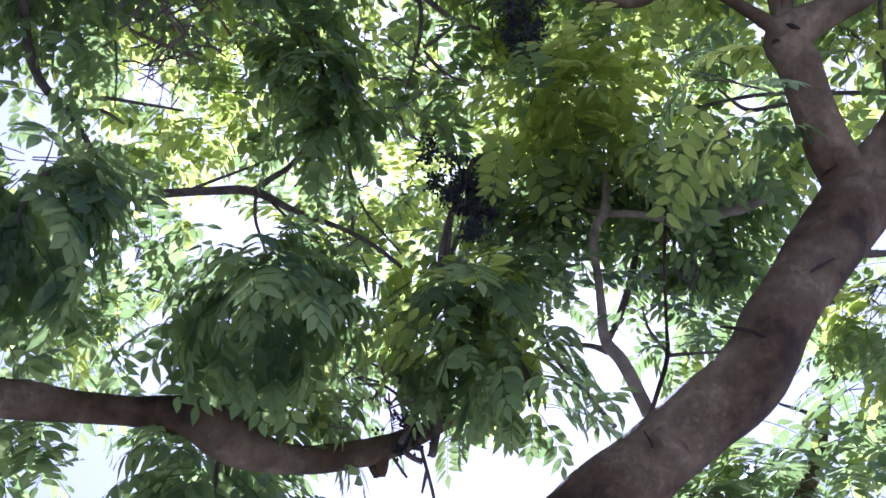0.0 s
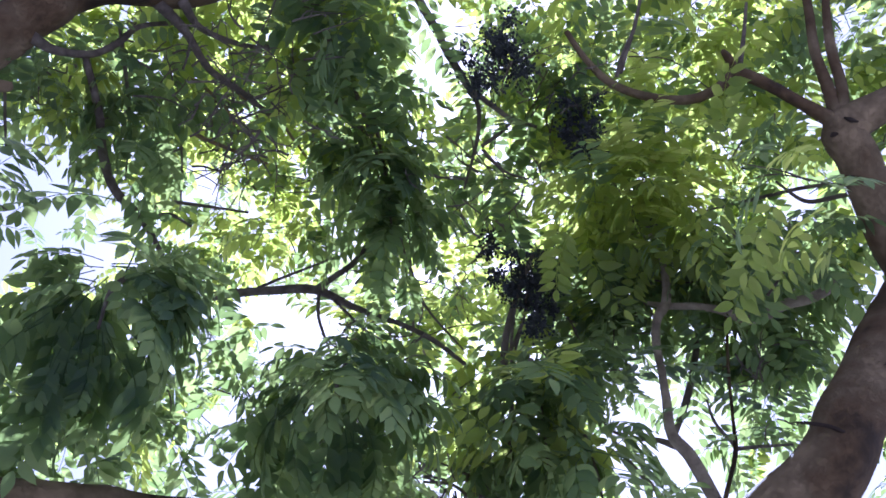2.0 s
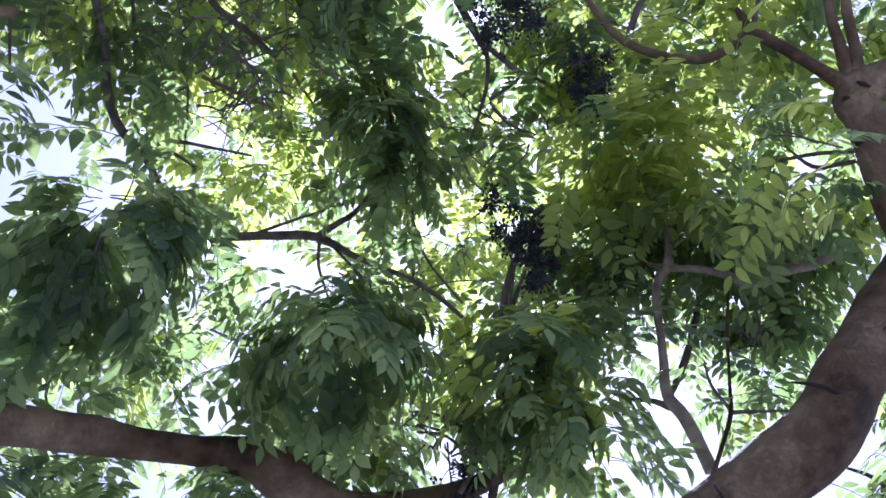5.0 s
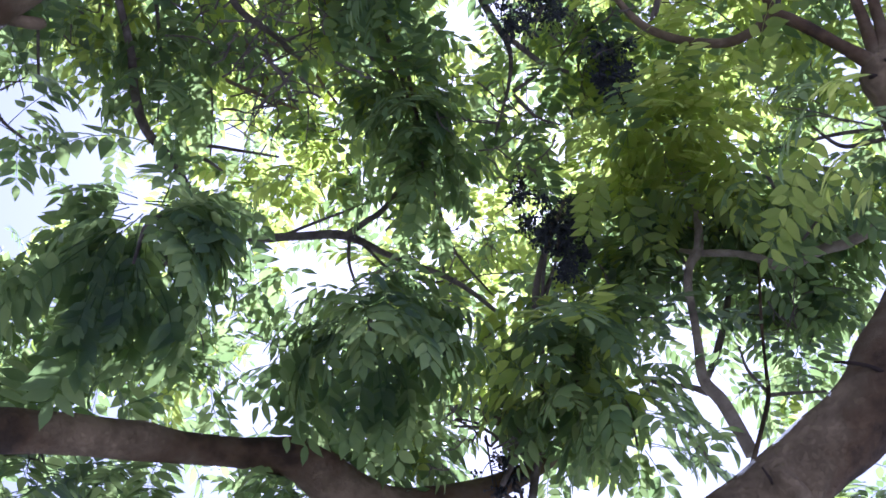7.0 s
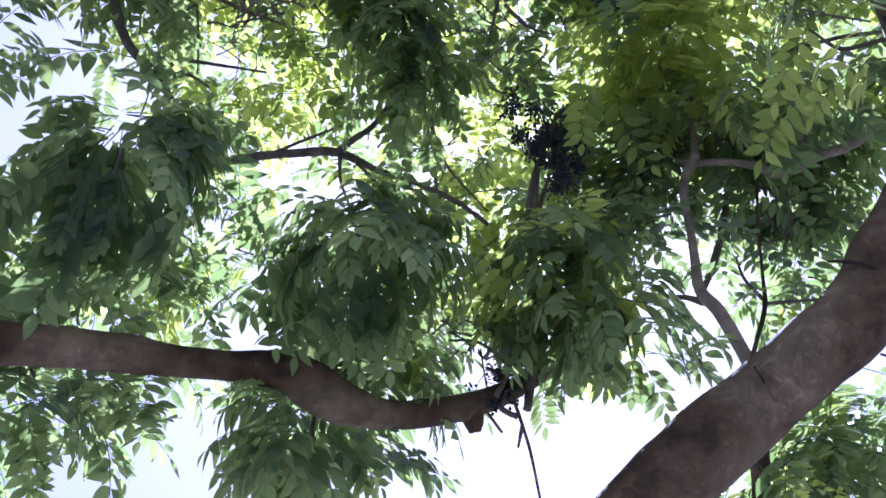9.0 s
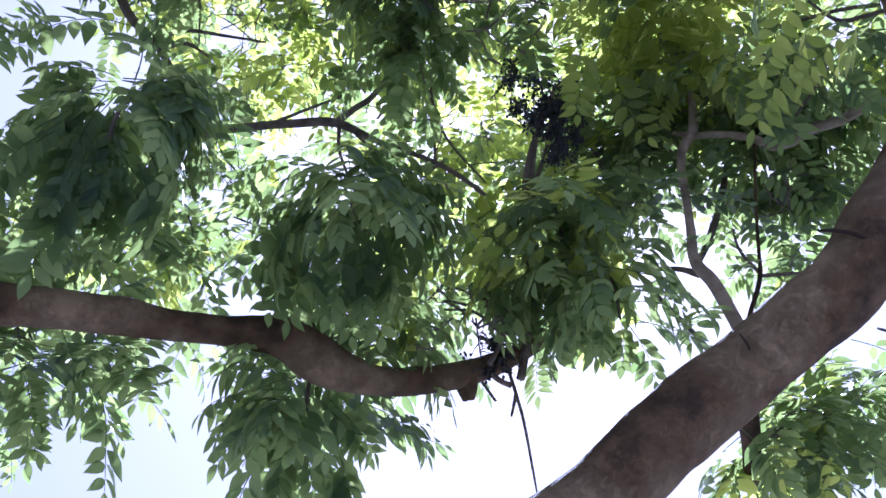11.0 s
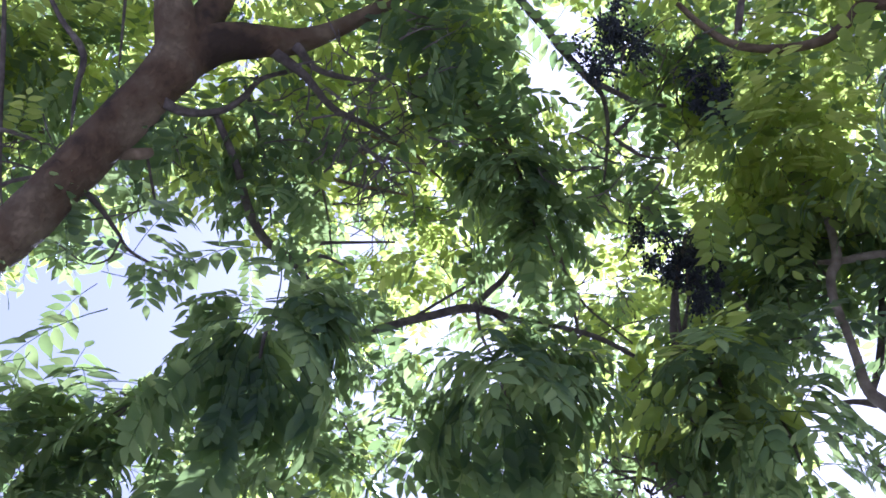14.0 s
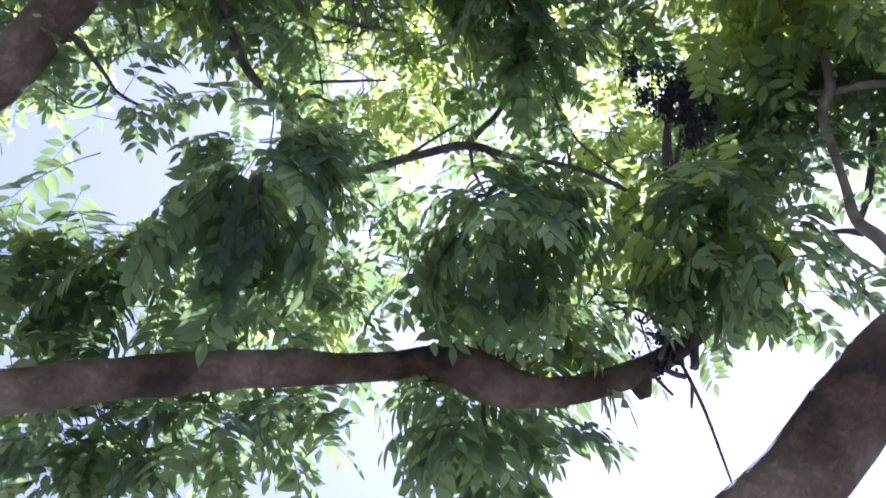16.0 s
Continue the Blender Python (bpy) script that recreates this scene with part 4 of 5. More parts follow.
clump((0.13, 1.88, 3.23), (0.16, 1.95, 3.19), (0.02, 0.03, 0.03), 3, 7, 0.94, 0.0)
clump((-0.05, 1.87, 3.37), (-0.02, 1.89, 3.29), (0.02, 0.03, 0.03), 2, 6, 0.89, 0.0)
clump((0.56, 1.98, 3.20), (0.64, 1.99, 3.16), (0.02, 0.03, 0.03), 4, 6, 0.94, 0.1)
clump((0.49, 1.90, 3.31), (0.40, 1.86, 3.22), (0.02, 0.04, 0.05), 3, 6, 0.77, 0.6)
clump((0.28, 1.59, 3.74), (0.27, 1.51, 3.67), (0.02, 0.06, 0.08), 8, 7, 0.65, 0.0)
clump((0.29, 1.71, 3.65), (0.29, 1.70, 3.65), (0.04, 0.03, 0.03), 3, 6, 0.65, 0.0)
clump((0.94, 1.72, 3.61), (0.86, 1.62, 3.71), (0.07, 0.06, 0.06), 8, 7, 0.65, 0.9)
clump((0.94, 1.72, 3.61), (0.91, 1.67, 3.59), (0.04, 0.04, 0.05), 6, 7, 0.65, 0.7)
clump((0.96, 1.76, 3.56), (1.08, 1.80, 3.61), (0.08, 0.05, 0.05), 11, 8, 0.69, 0.0)
clump((0.94, 1.79, 3.55), (0.79, 1.90, 3.58), (0.04, 0.06, 0.07), 9, 8, 0.65, 0.0)
clump((0.85, 1.92, 3.46), (0.77, 1.92, 3.35), (0.02, 0.05, 0.06), 4, 6, 0.69, 0.0)
clump((0.98, 1.25, 3.55), (1.25, 1.62, 4.05), (0.12, 0.09, 0.08), 4, 6, 0.65, 0.3)
clump((0.02, 1.63, 3.84), (-0.02, 1.83, 4.06), (0.18, 0.13, 0.12), 8, 6, 0.60, 0.9)
clump((0.15, 1.63, 3.83), (0.09, 1.65, 4.18), (0.08, 0.07, 0.08), 5, 6, 0.65, 0.8)
clump((-0.09, 1.81, 3.57), (-0.08, 2.02, 4.04), (0.13, 0.08, 0.06), 4, 5, 0.60, 0.6)
clump((-0.22, 1.07, 3.35), (-0.42, 1.48, 3.87), (0.11, 0.06, 0.04), 5, 6, 0.73, 0.7)
clump((-0.29, 1.30, 3.56), (-0.24, 1.43, 3.73), (0.02, 0.04, 0.04), 4, 7, 0.84, 0.0)
clump((-0.36, 1.31, 3.54), (-0.43, 1.39, 3.56), (0.04, 0.03, 0.03), 3, 6, 0.69, 0.0)
clump((0.34, 1.46, 3.81), (0.41, 1.71, 4.01), (0.03, 0.04, 0.05), 2, 6, 0.65, 0.5)
clump((0.34, 1.68, 3.79), (0.45, 1.87, 4.01), (0.06, 0.05, 0.04), 2, 6, 0.60, 0.6)
clump((0.33, 1.87, 3.51), (0.27, 2.05, 3.76), (0.08, 0.06, 0.06), 4, 6, 0.60, 0.5)
clump((0.50, 1.93, 3.56), (0.54, 2.23, 4.10), (0.03, 0.05, 0.07), 6, 6, 0.69, 1.0)
clump((0.52, 1.53, 3.74), (0.57, 1.64, 3.78), (0.03, 0.03, 0.03), 5, 6, 0.69, 0.0)
clump((0.65, 1.48, 3.80), (0.73, 1.48, 3.96), (0.07, 0.05, 0.05), 8, 7, 0.65, 0.4)
clump((1.09, 1.91, 3.36), (1.24, 2.04, 3.44), (0.03, 0.05, 0.06), 7, 6, 0.65, 0.1)
clump((1.10, 1.94, 3.15), (1.28, 1.93, 3.52), (0.06, 0.05, 0.05), 9, 7, 0.65, 0.0)
clump((1.05, 1.91, 3.22), (1.12, 2.01, 3.55), (0.02, 0.03, 0.03), 5, 6, 0.60, 0.0)
clump((1.00, 1.90, 3.26), (0.97, 1.96, 3.21), (0.02, 0.03, 0.03), 2, 5, 0.56, 0.0)
clump((-0.14, 1.82, 3.55), (-0.10, 1.82, 3.41), (0.02, 0.04, 0.03), 2, 6, 0.89, 0.0)
clump((-0.05, 1.87, 3.37), (0.04, 1.91, 3.34), (0.02, 0.03, 0.03), 1, 6, 0.89, 0.0)
clump((-0.17, 1.82, 3.26), (-0.19, 1.93, 3.26), (0.02, 0.03, 0.03), 2, 6, 0.89, 0.0)
clump((0.35, 2.00, 3.23), (0.32, 2.01, 3.22), (0.02, 0.03, 0.03), 2, 6, 0.69, 0.5)
clump((0.68, 1.30, 3.85), (0.62, 1.50, 4.21), (0.08, 0.06, 0.06), 5, 7, 0.65, 0.3)
clump((0.30, 1.37, 3.87), (0.29, 1.49, 4.25), (0.02, 0.05, 0.06), 5, 6, 0.65, 0.5)
clump((0.12, 1.32, 3.89), (0.12, 1.31, 3.90), (0.02, 0.03, 0.03), 5, 7, 0.73, 0.6)
clump((-0.09, 1.55, 3.99), (-0.11, 1.54, 4.00), (0.09, 0.06, 0.06), 7, 7, 0.65, 0.3)
clump((0.12, 1.81, 3.71), (0.07, 1.88, 3.91), (0.08, 0.06, 0.05), 5, 6, 0.65, 0.4)
clump((1.02, 1.22, 3.55), (1.24, 1.61, 3.80), (0.13, 0.10, 0.09), 8, 7, 0.69, 0.2)
clump((0.67, 1.50, 3.85), (0.74, 1.76, 3.78), (0.03, 0.06, 0.07), 4, 6, 0.65, 0.8)
clump((0.60, 1.80, 3.52), (0.72, 1.94, 3.50), (0.02, 0.05, 0.05), 4, 7, 0.65, 0.0)
clump((-0.13, 1.22, 3.75), (-0.34, 1.41, 4.07), (0.09, 0.06, 0.06), 4, 6, 0.65, 0.8)
clump((1.41, 2.19, 2.99), (1.30, 2.25, 3.08), (0.06, 0.04, 0.03), 8, 7, 0.73, 0.0)
clump((1.49, 2.16, 3.16), (1.61, 2.17, 3.23), (0.02, 0.05, 0.05), 6, 7, 0.73, 0.0)
clump((0.91, 1.86, 3.50), (0.83, 1.93, 3.60), (0.07, 0.06, 0.07), 6, 8, 0.69, 0.0)
clump((1.03, 1.92, 3.14), (1.06, 2.01, 3.26), (0.02, 0.03, 0.03), 3, 5, 0.60, 0.0)
clump((1.10, 1.94, 3.15), (1.17, 1.96, 3.25), (0.02, 0.03, 0.03), 3, 5, 0.65, 0.2)
rosette((0.94, 1.93, 3.10), 2, 0.80, 0.0, -90, 120, True)
rosette((0.86, 2.07, 3.17), 3, 0.55, 0.0, 200, 180, True)
clump((1.16, 1.36, 3.18), (1.05, 1.34, 3.19), (0.02, 0.03, 0.03), 2, 6, 0.86, 0.6)
clump((1.19, 1.30, 3.20), (1.02, 1.39, 3.42), (0.02, 0.03, 0.03), 3, 6, 0.73, 0.6)
clump((1.45, 1.42, 3.57), (1.48, 1.41, 3.63), (0.03, 0.05, 0.06), 6, 7, 0.77, 0.8)
clump((1.31, 1.50, 3.02), (1.50, 1.84, 3.18), (0.02, 0.05, 0.06), 7, 7, 0.69, 0.2)
clump((1.31, 1.50, 3.02), (1.45, 1.93, 3.28), (0.02, 0.03, 0.03), 4, 6, 0.60, 0.1)
clump((0.84, 1.80, 2.65), (1.13, 2.04, 2.86), (0.04, 0.04, 0.03), 9, 7, 0.77, 0.1)
clump((0.84, 1.82, 2.63), (1.01, 2.02, 2.79), (0.02, 0.03, 0.03), 5, 7, 0.77, 0.1)
rosette((0.90, 1.95, 2.78), 3, 0.85, 0.0, -60, 100, True)
dome((0.06, 1.98, 2.89), 0.17, 0.12, 90, 0.85, 0.0)
rosette((-0.03, 1.99, 2.95), 4, 0.95, 0.0, 200, 120, True)
rosette((0.12, 2.07, 2.92), 5, 0.95, 0.0, -20, 120, True)
clump((-0.27, 1.67, 2.88), (-0.33, 1.94, 3.05), (0.02, 0.03, 0.03), 3, 6, 0.89, 0.0)
rosette((-0.26, 1.87, 2.97), 2, 0.90, 0.0, -80, 60, True)
clump((-0.39, 1.63, 2.88), (-0.50, 1.91, 3.03), (0.02, 0.03, 0.03), 5, 6, 0.89, 0.0)
clump((-0.52, 1.53, 2.81), (-0.72, 1.80, 2.99), (0.09, 0.05, 0.04), 8, 7, 0.89, 0.0)
clump((0.52, 1.93, 2.98), (0.57, 2.08, 3.10), (0.02, 0.03, 0.03), 4, 6, 0.84, 0.0)
clump((0.58, 1.91, 2.99), (0.72, 2.03, 3.11), (0.02, 0.03, 0.03), 4, 6, 0.84, 0.0)
rosette((0.70, 1.82, 2.97), 3, 0.85, 0.0, -25, 70, True)
clump((-0.53, 1.58, 3.15), (-0.74, 1.61, 3.19), (0.09, 0.05, 0.03), 6, 7, 0.94, 0.0)
clump((-0.62, 1.48, 3.19), (-0.81, 1.51, 3.27), (0.02, 0.03, 0.03), 4, 6, 0.89, 0.0)
clump((-0.52, 1.54, 3.19), (-0.59, 1.58, 3.26), (0.02, 0.03, 0.03), 4, 6, 0.69, 0.0)
rosette((-0.65, 1.33, 3.41), 3, 0.70, 0.0, -60, 140, True)
rosette((-0.75, 1.36, 3.34), 2, 0.60, 0.0, -70, 90, True)
rosette((-0.52, 1.38, 3.43), 3, 0.75, 0.0, -60, 140, True)
rosette((-0.45, 1.55, 3.60), 3, 0.75, 0.0, 180, 60, True)
rosette((-0.65, 1.35, 3.14), 3, 0.80, 0.0, 170, 100, True)
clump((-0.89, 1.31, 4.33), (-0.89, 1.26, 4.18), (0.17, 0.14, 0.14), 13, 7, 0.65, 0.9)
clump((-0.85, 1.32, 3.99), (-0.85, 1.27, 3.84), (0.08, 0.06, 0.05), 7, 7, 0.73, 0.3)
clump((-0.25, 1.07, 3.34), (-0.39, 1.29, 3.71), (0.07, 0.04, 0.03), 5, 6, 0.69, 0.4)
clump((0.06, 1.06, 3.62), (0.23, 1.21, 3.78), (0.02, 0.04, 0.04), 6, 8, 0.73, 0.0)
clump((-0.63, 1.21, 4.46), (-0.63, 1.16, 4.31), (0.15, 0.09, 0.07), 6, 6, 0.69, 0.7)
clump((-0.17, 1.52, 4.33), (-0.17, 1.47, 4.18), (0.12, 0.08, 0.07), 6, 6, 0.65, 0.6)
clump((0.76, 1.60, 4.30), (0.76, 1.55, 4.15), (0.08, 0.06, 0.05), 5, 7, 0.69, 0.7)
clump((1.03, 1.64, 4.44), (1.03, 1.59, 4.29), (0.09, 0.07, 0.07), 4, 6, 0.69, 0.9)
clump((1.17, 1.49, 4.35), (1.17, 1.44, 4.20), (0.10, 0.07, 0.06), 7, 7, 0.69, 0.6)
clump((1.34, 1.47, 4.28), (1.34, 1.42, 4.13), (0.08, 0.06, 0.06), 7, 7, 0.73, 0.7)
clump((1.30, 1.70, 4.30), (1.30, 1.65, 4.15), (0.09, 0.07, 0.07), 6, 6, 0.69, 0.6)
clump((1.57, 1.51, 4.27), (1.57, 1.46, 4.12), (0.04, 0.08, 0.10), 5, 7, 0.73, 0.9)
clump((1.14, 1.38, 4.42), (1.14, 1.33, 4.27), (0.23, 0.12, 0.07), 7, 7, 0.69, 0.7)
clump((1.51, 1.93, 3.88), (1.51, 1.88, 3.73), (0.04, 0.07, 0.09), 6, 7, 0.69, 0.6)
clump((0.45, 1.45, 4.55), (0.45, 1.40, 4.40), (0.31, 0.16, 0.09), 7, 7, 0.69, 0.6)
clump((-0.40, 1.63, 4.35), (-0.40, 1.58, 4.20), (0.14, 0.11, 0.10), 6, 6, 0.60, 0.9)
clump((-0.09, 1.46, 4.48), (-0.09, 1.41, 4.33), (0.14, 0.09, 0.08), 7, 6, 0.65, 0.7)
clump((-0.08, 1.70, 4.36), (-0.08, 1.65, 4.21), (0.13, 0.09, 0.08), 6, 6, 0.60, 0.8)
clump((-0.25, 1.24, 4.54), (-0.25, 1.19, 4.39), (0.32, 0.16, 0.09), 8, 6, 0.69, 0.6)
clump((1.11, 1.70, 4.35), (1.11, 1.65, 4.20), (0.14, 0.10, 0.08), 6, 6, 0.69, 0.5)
clump((-0.43, 1.21, 3.50), (-0.42, 1.31, 3.64), (0.02, 0.03, 0.03), 4, 7, 0.73, 0.3)
clump((-0.53, 1.27, 3.44), (-0.49, 1.31, 3.49), (0.02, 0.03, 0.03), 2, 6, 0.69, 0.0)
clump((-0.22, 1.40, 3.81), (-0.22, 1.35, 3.66), (0.02, 0.05, 0.06), 3, 7, 0.60, 0.0)
clump((-0.89, 1.51, 4.12), (-0.89, 1.46, 3.97), (0.04, 0.03, 0.03), 5, 6, 0.73, 0.4)
clump((-0.37, 2.21, 3.81), (-0.37, 2.16, 3.66), (0.05, 0.04, 0.04), 4, 6, 0.65, 0.3)
clump((-0.27, 2.27, 3.72), (-0.27, 2.22, 3.57), (0.05, 0.03, 0.03), 4, 6, 0.65, 0.6)
clump((0.93, 1.78, 3.96), (0.93, 1.73, 3.81), (0.08, 0.07, 0.07), 9, 8, 0.65, 0.9)
clump((0.81, 1.81, 3.95), (0.81, 1.76, 3.80), (0.05, 0.08, 0.10), 9, 8, 0.65, 0.8)
clump((1.02, 1.94, 3.99), (1.02, 1.89, 3.84), (0.04, 0.07, 0.09), 6, 7, 0.65, 0.4)
clump((-0.86, 1.16, 4.28), (-0.86, 1.11, 4.13), (0.06, 0.05, 0.05), 6, 7, 0.69, 0.9)
clump((-0.76, 1.29, 4.39), (-0.76, 1.24, 4.24), (0.04, 0.04, 0.05), 5, 7, 0.69, 0.9)
clump((0.66, 1.95, 3.56), (0.66, 1.90, 3.41), (0.02, 0.04, 0.04), 4, 7, 0.69, 0.2)
clump((0.50, 2.10, 3.88), (0.50, 2.05, 3.73), (0.05, 0.04, 0.05), 5, 6, 0.65, 0.8)
clump((0.64, 2.16, 4.06), (0.64, 2.11, 3.91), (0.02, 0.03, 0.03), 3, 6, 0.65, 0.8)
clump((0.71, 2.03, 3.46), (0.71, 1.98, 3.31), (0.02, 0.04, 0.05), 3, 7, 0.65, 0.1)
clump((-0.06, 1.88, 4.45), (-0.06, 1.83, 4.30), (0.15, 0.11, 0.10), 5, 7, 0.65, 0.9)
clump((0.20, 1.77, 4.52), (0.20, 1.72, 4.37), (0.06, 0.05, 0.06), 4, 7, 0.65, 0.8)
clump((-0.06, 2.17, 3.84), (-0.06, 2.12, 3.69), (0.02, 0.03, 0.03), 2, 6, 0.65, 0.5)
clump((0.25, 2.22, 3.93), (0.25, 2.17, 3.78), (0.03, 0.03, 0.03), 3, 6, 0.60, 0.7)
clump((-0.19, 2.11, 4.15), (-0.19, 2.06, 4.00), (0.02, 0.04, 0.03), 3, 6, 0.60, 0.6)
twig_spray((0.02, 1.24, 3.66), 0.14, 14)
twig_spray((0.45, 1.55, 3.66), 0.14, 8)
twig_spray((0.30, 1.78, 3.36), 0.12, 8)
twig_spray((-0.05, 1.39, 3.65), 0.13, 14)
twig_spray((0.05, 1.36, 3.71), 0.10, 8)
twig_spray((0.39, 1.88, 3.04), 0.07, 10)
twig_spray((0.40, 1.92, 3.02), 0.07, 8)
twig_spray((-0.11, 1.27, 3.67), 0.11, 10)
twig_spray((-0.02, 1.42, 3.66), 0.11, 8)
twig_spray((0.85, 1.98, 3.12), 0.06, 4)
twig_spray((0.25, 1.88, 3.58), 0.11, 8)
twig_spray((1.15, 1.90, 3.33), 0.11, 8)
twig_spray((0.56, 1.65, 3.71), 0.11, 6)
twig_spray((0.66, 1.40, 3.80), 0.11, 8)
twig_spray((0.66, 1.83, 3.54), 0.07, 6)
twig_spray((-0.75, 1.28, 3.76), 0.14, 8)
twig_spray((-0.50, 1.36, 3.46), 0.07, 4)
clump((0.09, 1.93, 4.30), (0.09, 1.88, 4.15), (0.11, 0.08, 0.08), 4, 7, 0.65, 0.8)
clump((0.26, 1.68, 3.98), (0.26, 1.63, 3.83), (0.02, 0.04, 0.04), 3, 7, 0.65, 0.1)
rosette((1.02, 1.88, 3.35), 3, 0.60, 0.0, None, 360, True)
rosette((1.15, 1.96, 3.26), 3, 0.60, 0.0, None, 360, True)
rosette((1.06, 1.84, 3.44), 3, 0.60, 0.0, None, 360, True)
rosette((0.87, 1.92, 3.38), 3, 0.60, 0.0, None, 360, True)
rosette((-0.66, 1.34, 3.40), 3, 0.60, 0.0, None, 360, True)
rosette((-0.58, 1.38, 3.41), 3, 0.60, 0.0, None, 360, True)
clump((1.04, 1.94, 3.98), (1.04, 1.89, 3.83), (0.12, 0.08, 0.07), 5, 7, 0.65, 0.6)
clump((0.79, 1.56, 4.21), (0.79, 1.51, 4.06), (0.05, 0.04, 0.05), 3, 7, 0.65, 0.7)
clump((0.59, 1.71, 4.28), (0.59, 1.66, 4.13), (0.04, 0.04, 0.04), 3, 6, 0.60, 0.6)
clump((0.18, 1.88, 4.33), (0.18, 1.83, 4.18), (0.06, 0.04, 0.04), 3, 7, 0.65, 0.6)
clump((-0.09, 2.16, 3.99), (-0.09, 2.11, 3.84), (0.02, 0.03, 0.03), 3, 6, 0.60, 0.5)
clump((0.22, 2.17, 3.99), (0.22, 2.12, 3.84), (0.03, 0.03, 0.03), 3, 6, 0.60, 0.6)
clump((0.00, 2.22, 3.94), (0.00, 2.17, 3.79), (0.02, 0.03, 0.03), 2, 6, 0.56, 0.4)
# dark shoots that hang below the crown
shoot((0.22, 1.38, 3.84), (0.33, 1.66, 3.53), 0.16, 34, 0.80)
shoot((0.27, 1.44, 3.76), (0.30, 1.60, 3.50), 0.14, 20, 0.75)
shoot((-0.26, 1.22, 3.76), (-0.25, 1.44, 3.52), 0.10, 22, 0.72)
shoot((1.02, 1.94, 3.72), (1.06, 2.00, 3.58), 0.20, 18, 0.85)
shoot((1.18, 1.92, 3.66), (1.22, 1.98, 3.50), 0.20, 18, 0.85)
shoot((1.32, 1.88, 3.62), (1.32, 1.94, 3.48), 0.16, 12, 0.85)
shoot((1.10, 1.77, 3.69), (1.07, 1.81, 3.53), 0.18, 14, 0.85)
shoot((1.25, 1.76, 3.63), (1.21, 1.79, 3.48), 0.18, 14, 0.85)
shoot((1.33, 1.70, 3.58), (1.28, 1.72, 3.46), 0.16, 10, 0.85)
# the next two are added to keep sun off the large leaves below
shoot((1.04, 1.55, 3.44), (1.04, 1.53, 3.32), 0.12, 12, 0.80)
shoot((1.14, 1.50, 3.40), (1.12, 1.50, 3.30), 0.12, 8, 0.80)
shoot((0.71, 1.46, 4.02), (0.70, 1.56, 3.86), 0.16, 16, 0.80, 0.2)
shoot((0.58, 1.74, 3.26), (0.58, 1.80, 2.99), 0.22, 34, 0.85, 0.15)
shoot((0.66, 1.76, 3.06), (0.65, 1.72, 2.86), 0.16, 18, 0.80, 0.1)
shoot((0.50, 1.78, 3.22), (0.52, 1.84, 3.04), 0.16, 14, 0.80, 0.3)
# leafy masses of the upper crown, about half in the painted sunlit colour
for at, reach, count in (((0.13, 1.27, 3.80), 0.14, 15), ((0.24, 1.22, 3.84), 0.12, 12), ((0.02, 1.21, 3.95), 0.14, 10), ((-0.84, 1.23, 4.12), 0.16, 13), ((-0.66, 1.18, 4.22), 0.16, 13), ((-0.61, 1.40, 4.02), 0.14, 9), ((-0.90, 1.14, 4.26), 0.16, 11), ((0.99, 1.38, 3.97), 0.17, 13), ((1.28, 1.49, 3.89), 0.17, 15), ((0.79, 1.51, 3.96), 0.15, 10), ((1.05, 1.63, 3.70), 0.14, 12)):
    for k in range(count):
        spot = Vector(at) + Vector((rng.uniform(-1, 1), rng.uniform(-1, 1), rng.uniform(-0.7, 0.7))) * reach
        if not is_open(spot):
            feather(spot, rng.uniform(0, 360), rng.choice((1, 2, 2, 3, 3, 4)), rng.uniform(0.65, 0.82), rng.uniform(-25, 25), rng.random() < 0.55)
# large leaves on a twig that leans out from the thick limb
twigs.append([(1.22, 1.47, 3.00, 0.006), (1.03, 1.22, 3.02, 0.0045), (0.86, 1.06, 2.99, 0.002)])
for at, azim, steep, sun_tinted in (((0.86, 1.06, 2.99), 250, 4, True), ((0.87, 1.07, 2.99), 185, 4, False), ((0.89, 1.09, 2.99), 120, 3, True), ((0.93, 1.12, 3.00), 285, 4, False), ((0.97, 1.16, 3.00), 215, 4, True), ((1.00, 1.19, 3.01), 140, 3, True), ((1.03, 1.22, 3.01), 165, 4, True)):
    feather(at, azim, steep, 0.60, rng.uniform(-15, 15), sun_tinted)
# single leaves that stand out against the sky
feather((-0.24, 1.51, 3.52), 186, 2, 0.95, -35)
feather((0.55, 1.68, 3.17), 262, 4, 1.0)
feather((-0.55, 1.40, 3.28), 182, 3, 0.95, -25)
feather((-0.50, 1.42, 3.44), 235, 3, 0.75, -20)
feather((-0.26, 1.95, 2.98), 280, 4, 0.80)
feather((-0.20, 1.98, 2.97), 235, 4, 0.75)
feather((0.16, 2.05, 2.95), 345, 4, 0.85)
feather((0.62, 1.70, 2.98), 340, 4, 0.95)
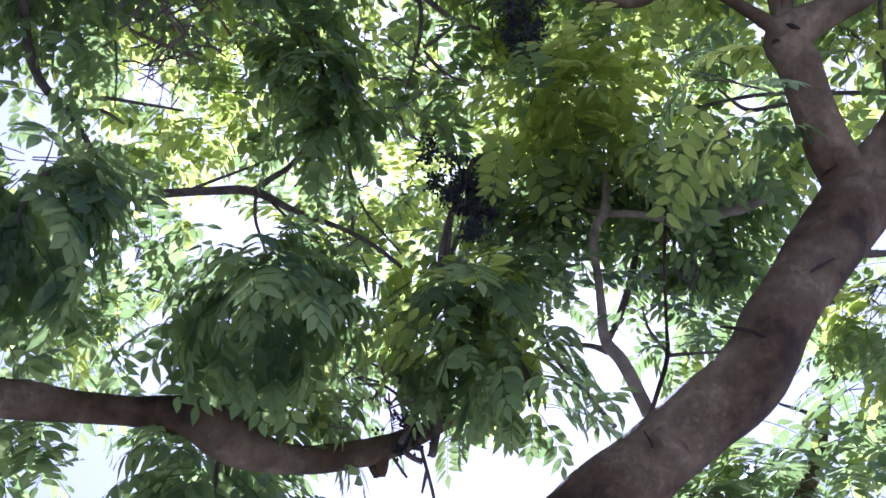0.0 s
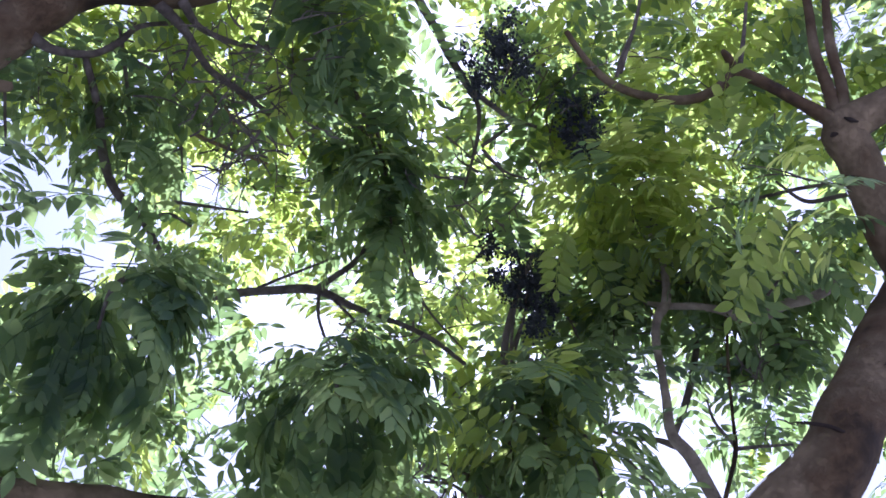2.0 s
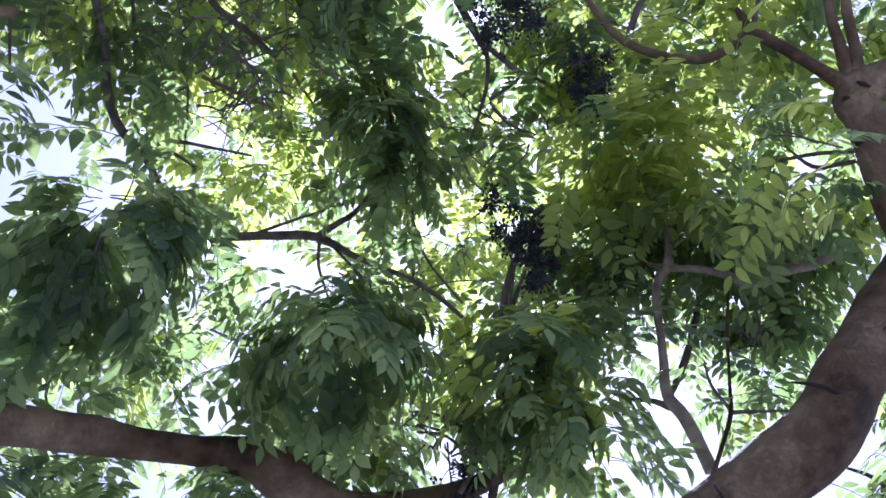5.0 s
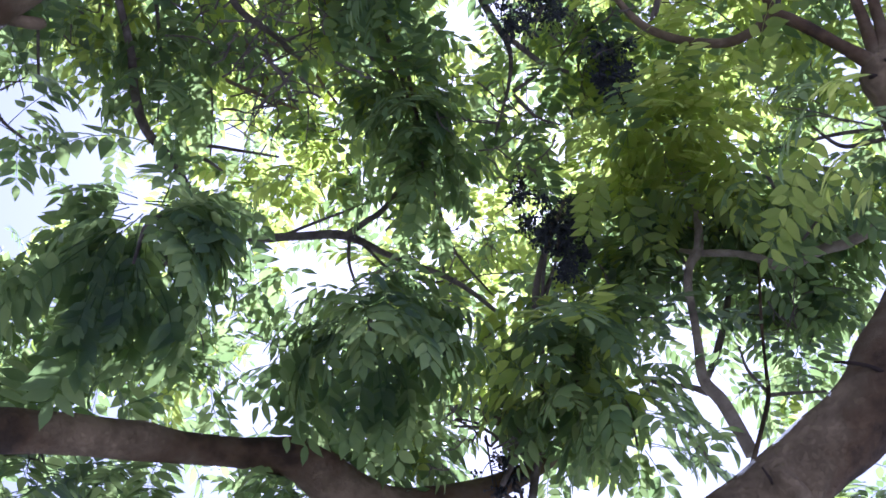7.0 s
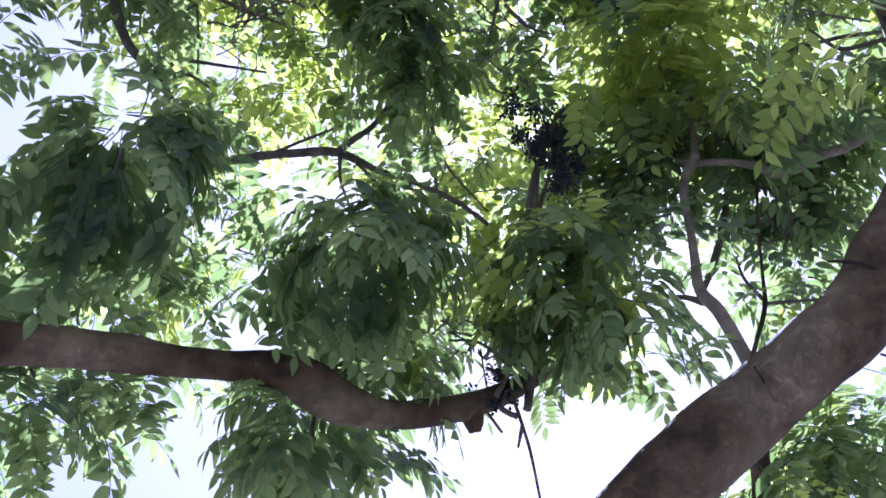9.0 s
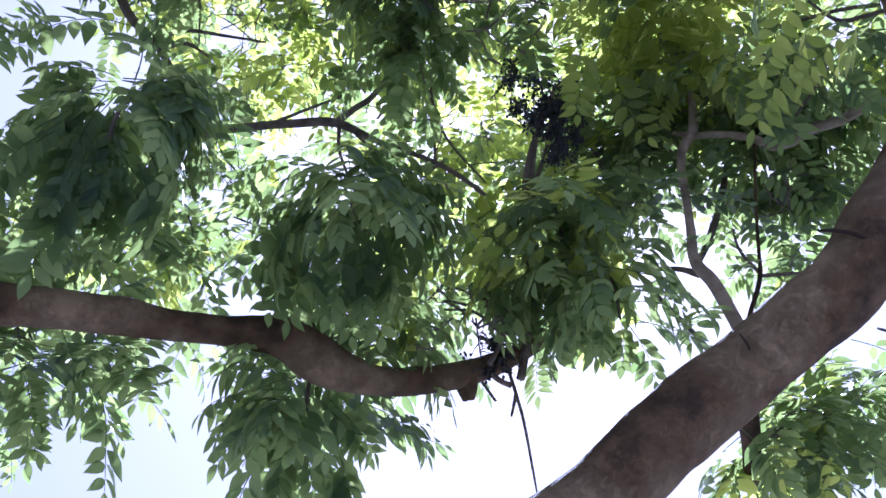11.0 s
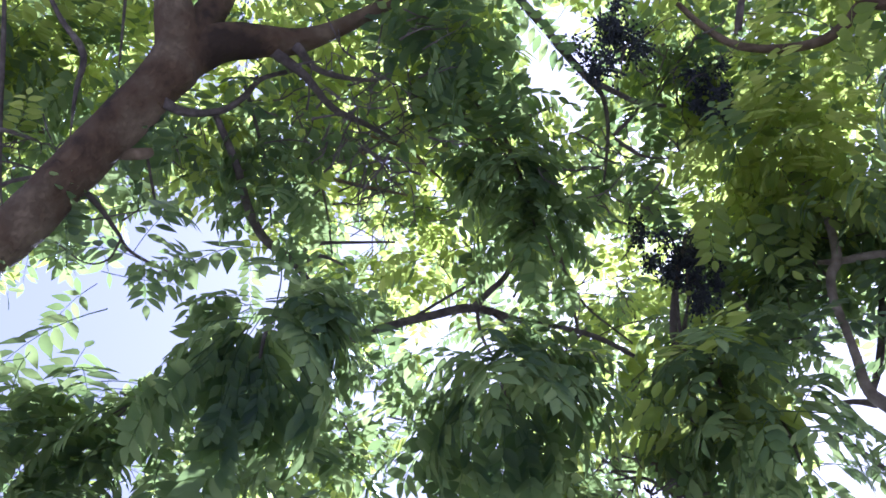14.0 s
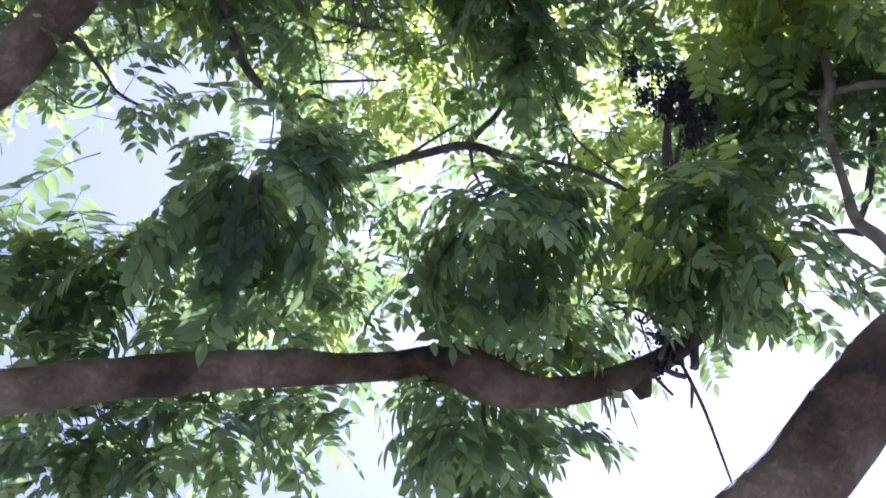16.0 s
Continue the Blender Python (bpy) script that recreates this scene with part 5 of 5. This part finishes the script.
# leaves behind the thick limb, above and below it, and behind the reddish limb
for at, reach, count, sun_tinted in (((1.58, 1.59, 3.72), 0.14, 11, 0.8), ((1.62, 1.45, 3.78), 0.14, 10, 0.9), ((1.51, 1.56, 3.88), 0.14, 9, 0.8), ((1.13, 2.16, 2.92), 0.11, 10, 0.2), ((1.26, 2.09, 2.97), 0.12, 11, 0.1), ((1.05, 2.16, 2.80), 0.10, 9, 0.3), ((1.47, 1.92, 3.17), 0.13, 11, 0.3), ((1.44, 2.00, 2.92), 0.12, 11, 0.2), ((1.24, 2.02, 2.84), 0.10, 8, 0.2), ((-0.76, 1.15, 3.98), 0.15, 11, 0.1), ((-0.71, 1.33, 3.92), 0.14, 10, 0.1), ((-0.87, 1.34, 3.85), 0.14, 9, 0.1), ((1.36, 1.30, 3.80), 0.14, 9, 0.4), ((1.42, 1.58, 3.62), 0.14, 10, 0.4), ((1.56, 1.62, 3.55), 0.14, 9, 0.3), ((1.48, 1.35, 3.97), 0.16, 12, 0.5), ((1.64, 1.40, 3.87), 0.16, 12, 0.5), ((1.34, 1.28, 4.07), 0.15, 10, 0.5)):
    for k in range(count):
        spot = Vector(at) + Vector((rng.uniform(-1, 1), rng.uniform(-1, 1), rng.uniform(-0.7, 0.9))) * reach
        feather(spot, rng.uniform(0, 360), rng.choice((2, 3, 3, 4, 4)), rng.uniform(0.72, 0.92), rng.uniform(-25, 25), rng.random() < sun_tinted)
# leaves that hang over and behind the crooked low limb
for at, reach, count in (((-0.72, 1.80, 2.95), 0.10, 11), ((-0.58, 1.88, 2.95), 0.10, 11), ((-0.44, 1.90, 2.97), 0.08, 8), ((-0.78, 1.84, 2.88), 0.09, 9), ((-0.30, 1.92, 2.98), 0.06, 4), ((-0.68, 1.60, 3.16), 0.12, 10), ((-0.58, 1.68, 3.16), 0.10, 9), ((-0.76, 1.64, 3.10), 0.10, 9), ((-0.46, 1.66, 3.20), 0.10, 8)):
    for k in range(count):
        spot = Vector(at) + Vector((rng.uniform(-1, 1), rng.uniform(-1, 1), rng.uniform(-0.5, 0.9))) * reach
        feather(spot, rng.uniform(0, 360), rng.choice((3, 3, 4, 4, 5)), rng.uniform(0.72, 0.9), rng.uniform(-20, 20))
# leaves above the forked branch, half of them in the painted sunlit colour
for at in ((-0.27, 2.06, 4.08), (-0.16, 2.11, 4.06), (-0.07, 2.07, 4.10), (-0.14, 2.09, 4.20), (-0.38, 1.92, 4.06)):
    for k in range(5):
        spot = Vector(at) + Vector((rng.uniform(-1, 1), rng.uniform(-1, 1), rng.uniform(-1, 1))) * 0.09
        feather(spot, rng.uniform(0, 360), rng.choice((2, 3, 4)), rng.uniform(0.6, 0.75), rng.uniform(-25, 25), rng.random() < 0.5)
# the clump beside the fruit, made bright by the painted sunlit colour
for at in ((0.79, 1.55, 3.60), (0.91, 1.54, 3.63), (0.72, 1.60, 3.54), (0.87, 1.51, 3.73)):
    for k in range(7):
        spot = Vector(at) + Vector((rng.uniform(-1, 1), rng.uniform(-1, 1), rng.uniform(-1, 1))) * 0.07
        feather(spot, rng.uniform(0, 360), rng.choice((2, 3, 4, 4)), rng.uniform(0.6, 0.75), rng.uniform(-25, 25), rng.random() < 0.9)
# deeper foliage, added mostly out of sight to shade the shoots and the low limb
for k in range(120):
    spot = Vector((rng.uniform(-0.9, 0.4), rng.uniform(2.3, 2.8), rng.uniform(3.4, 4.0)))
    azim = rng.uniform(0, 360)
    if has_room(pose(*spot, 0, 0, azim)):
        feather(spot, azim, rng.choice((2, 3, 3, 4)), rng.uniform(0.75, 0.95), rng.uniform(-25, 25))
# the far side of the crown, seen through the near leaves
for k in range(190):
    lift, azim, far = radians(rng.uniform(43, 76)), radians(rng.uniform(-42, 40)), rng.uniform(3.7, 4.7)
    tip = Vector((math.sin(azim) * math.cos(lift), math.cos(azim) * math.cos(lift), math.sin(lift))) * far + Vector((0, 0, 1.65))
    rosette(tip, 8, rng.uniform(0.8, 1.0), 0.5)
# the thin upper crown: loose leaves spread evenly, one or two deep
for i in range(21):
    for j in range(19):
        lift = radians(39 + (j + rng.random()) * 39 / 19)
        azim = radians(-46 + (i + rng.random()) * 88 / 21)
        far = rng.uniform(2.75, 3.7)
        tip = Vector((math.sin(azim) * math.cos(lift), math.cos(azim) * math.cos(lift), math.sin(lift))) * far + Vector((0, 0, 1.65))
        root = tip + Vector((rng.uniform(-0.25, 0.25), rng.uniform(0, 0.3), rng.uniform(0.05, 0.25)))
        if rosette(tip, 6 if lift > 0.98 else 4, rng.uniform(0.6, 0.8), 0.55) and not is_open(tip) and not is_open(root):
            twig_to(root, tip, 0.0022, 0.0013)


# ---- leaves and twigs hung on the tree ----
def near(item):
    at = item[1].translation
    return (at - Vector((0, 0, 1.6))).length


for stem, leaves_here in shoots:
    bm = bmesh.new()
    tube(bm, stem, 6, 5)
    leafy_shoot = part("leafy_shoot", bm, TWIG, tree, "dense hanging shoot of dark green drooping leaves")
    for me, m in leaves_here:
        ob = new("leaf", me)
        ob.parent = leafy_shoot
        ob.matrix_local = m
hung.sort(key=near)
for me, m in hung[:120]:
    ob = new("leaf", me)
    ob.parent = tree
    ob.matrix_local = tree.matrix_world.inverted() @ m
rest = {"deep_green": ([], [], []), "young": ([], [], [])}
for me, m in hung[120:]:
    co = np.empty(len(me.vertices) * 3)
    me.vertices.foreach_get("co", co)
    co = co.reshape(-1, 3) @ np.array(m.to_3x3()).T + np.array(m.translation)
    store = rest["young" if me.materials[0] is SUN_TINT else "deep_green"]
    store[0].append(co)
    base_n = store[2][-1] if store[2] else 0
    store[1].extend([tuple(i + base_n for i in p.vertices) for p in me.polygons])
    store[2].append(base_n + len(co))
for key, material, words in (("deep_green", LEAF, "dense dark green feathery foliage"), ("young", SUN_TINT, "feathery foliage with sunlight painted in as yellow-green")):
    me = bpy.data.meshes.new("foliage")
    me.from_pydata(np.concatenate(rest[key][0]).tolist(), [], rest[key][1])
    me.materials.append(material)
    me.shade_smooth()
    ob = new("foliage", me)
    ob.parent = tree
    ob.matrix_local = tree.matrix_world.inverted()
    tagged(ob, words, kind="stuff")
twigs = [p for p in twigs if not any(is_open(Vector(q[:3])) for q in p)]
twigs.sort(key=lambda p: (Vector(p[2][:3]) - Vector((0, 0, 1.6))).length)
for points in twigs[:200]:
    bm = bmesh.new()
    tube(bm, points, 5, 4)
    part("twig", bm, TWIG, tree)
bm = bmesh.new()
for points in twigs[200:]:
    tube(bm, points, 4, 4)
tagged(part("fine_twig", bm, TWIG, tree, "thin brown twigs of the crown"), kind="stuff")
for ob in tree.children:
    if ob.name.split(".")[0] not in ("leaf", "foliage"):
        ob.matrix_local = tree.matrix_world.inverted()
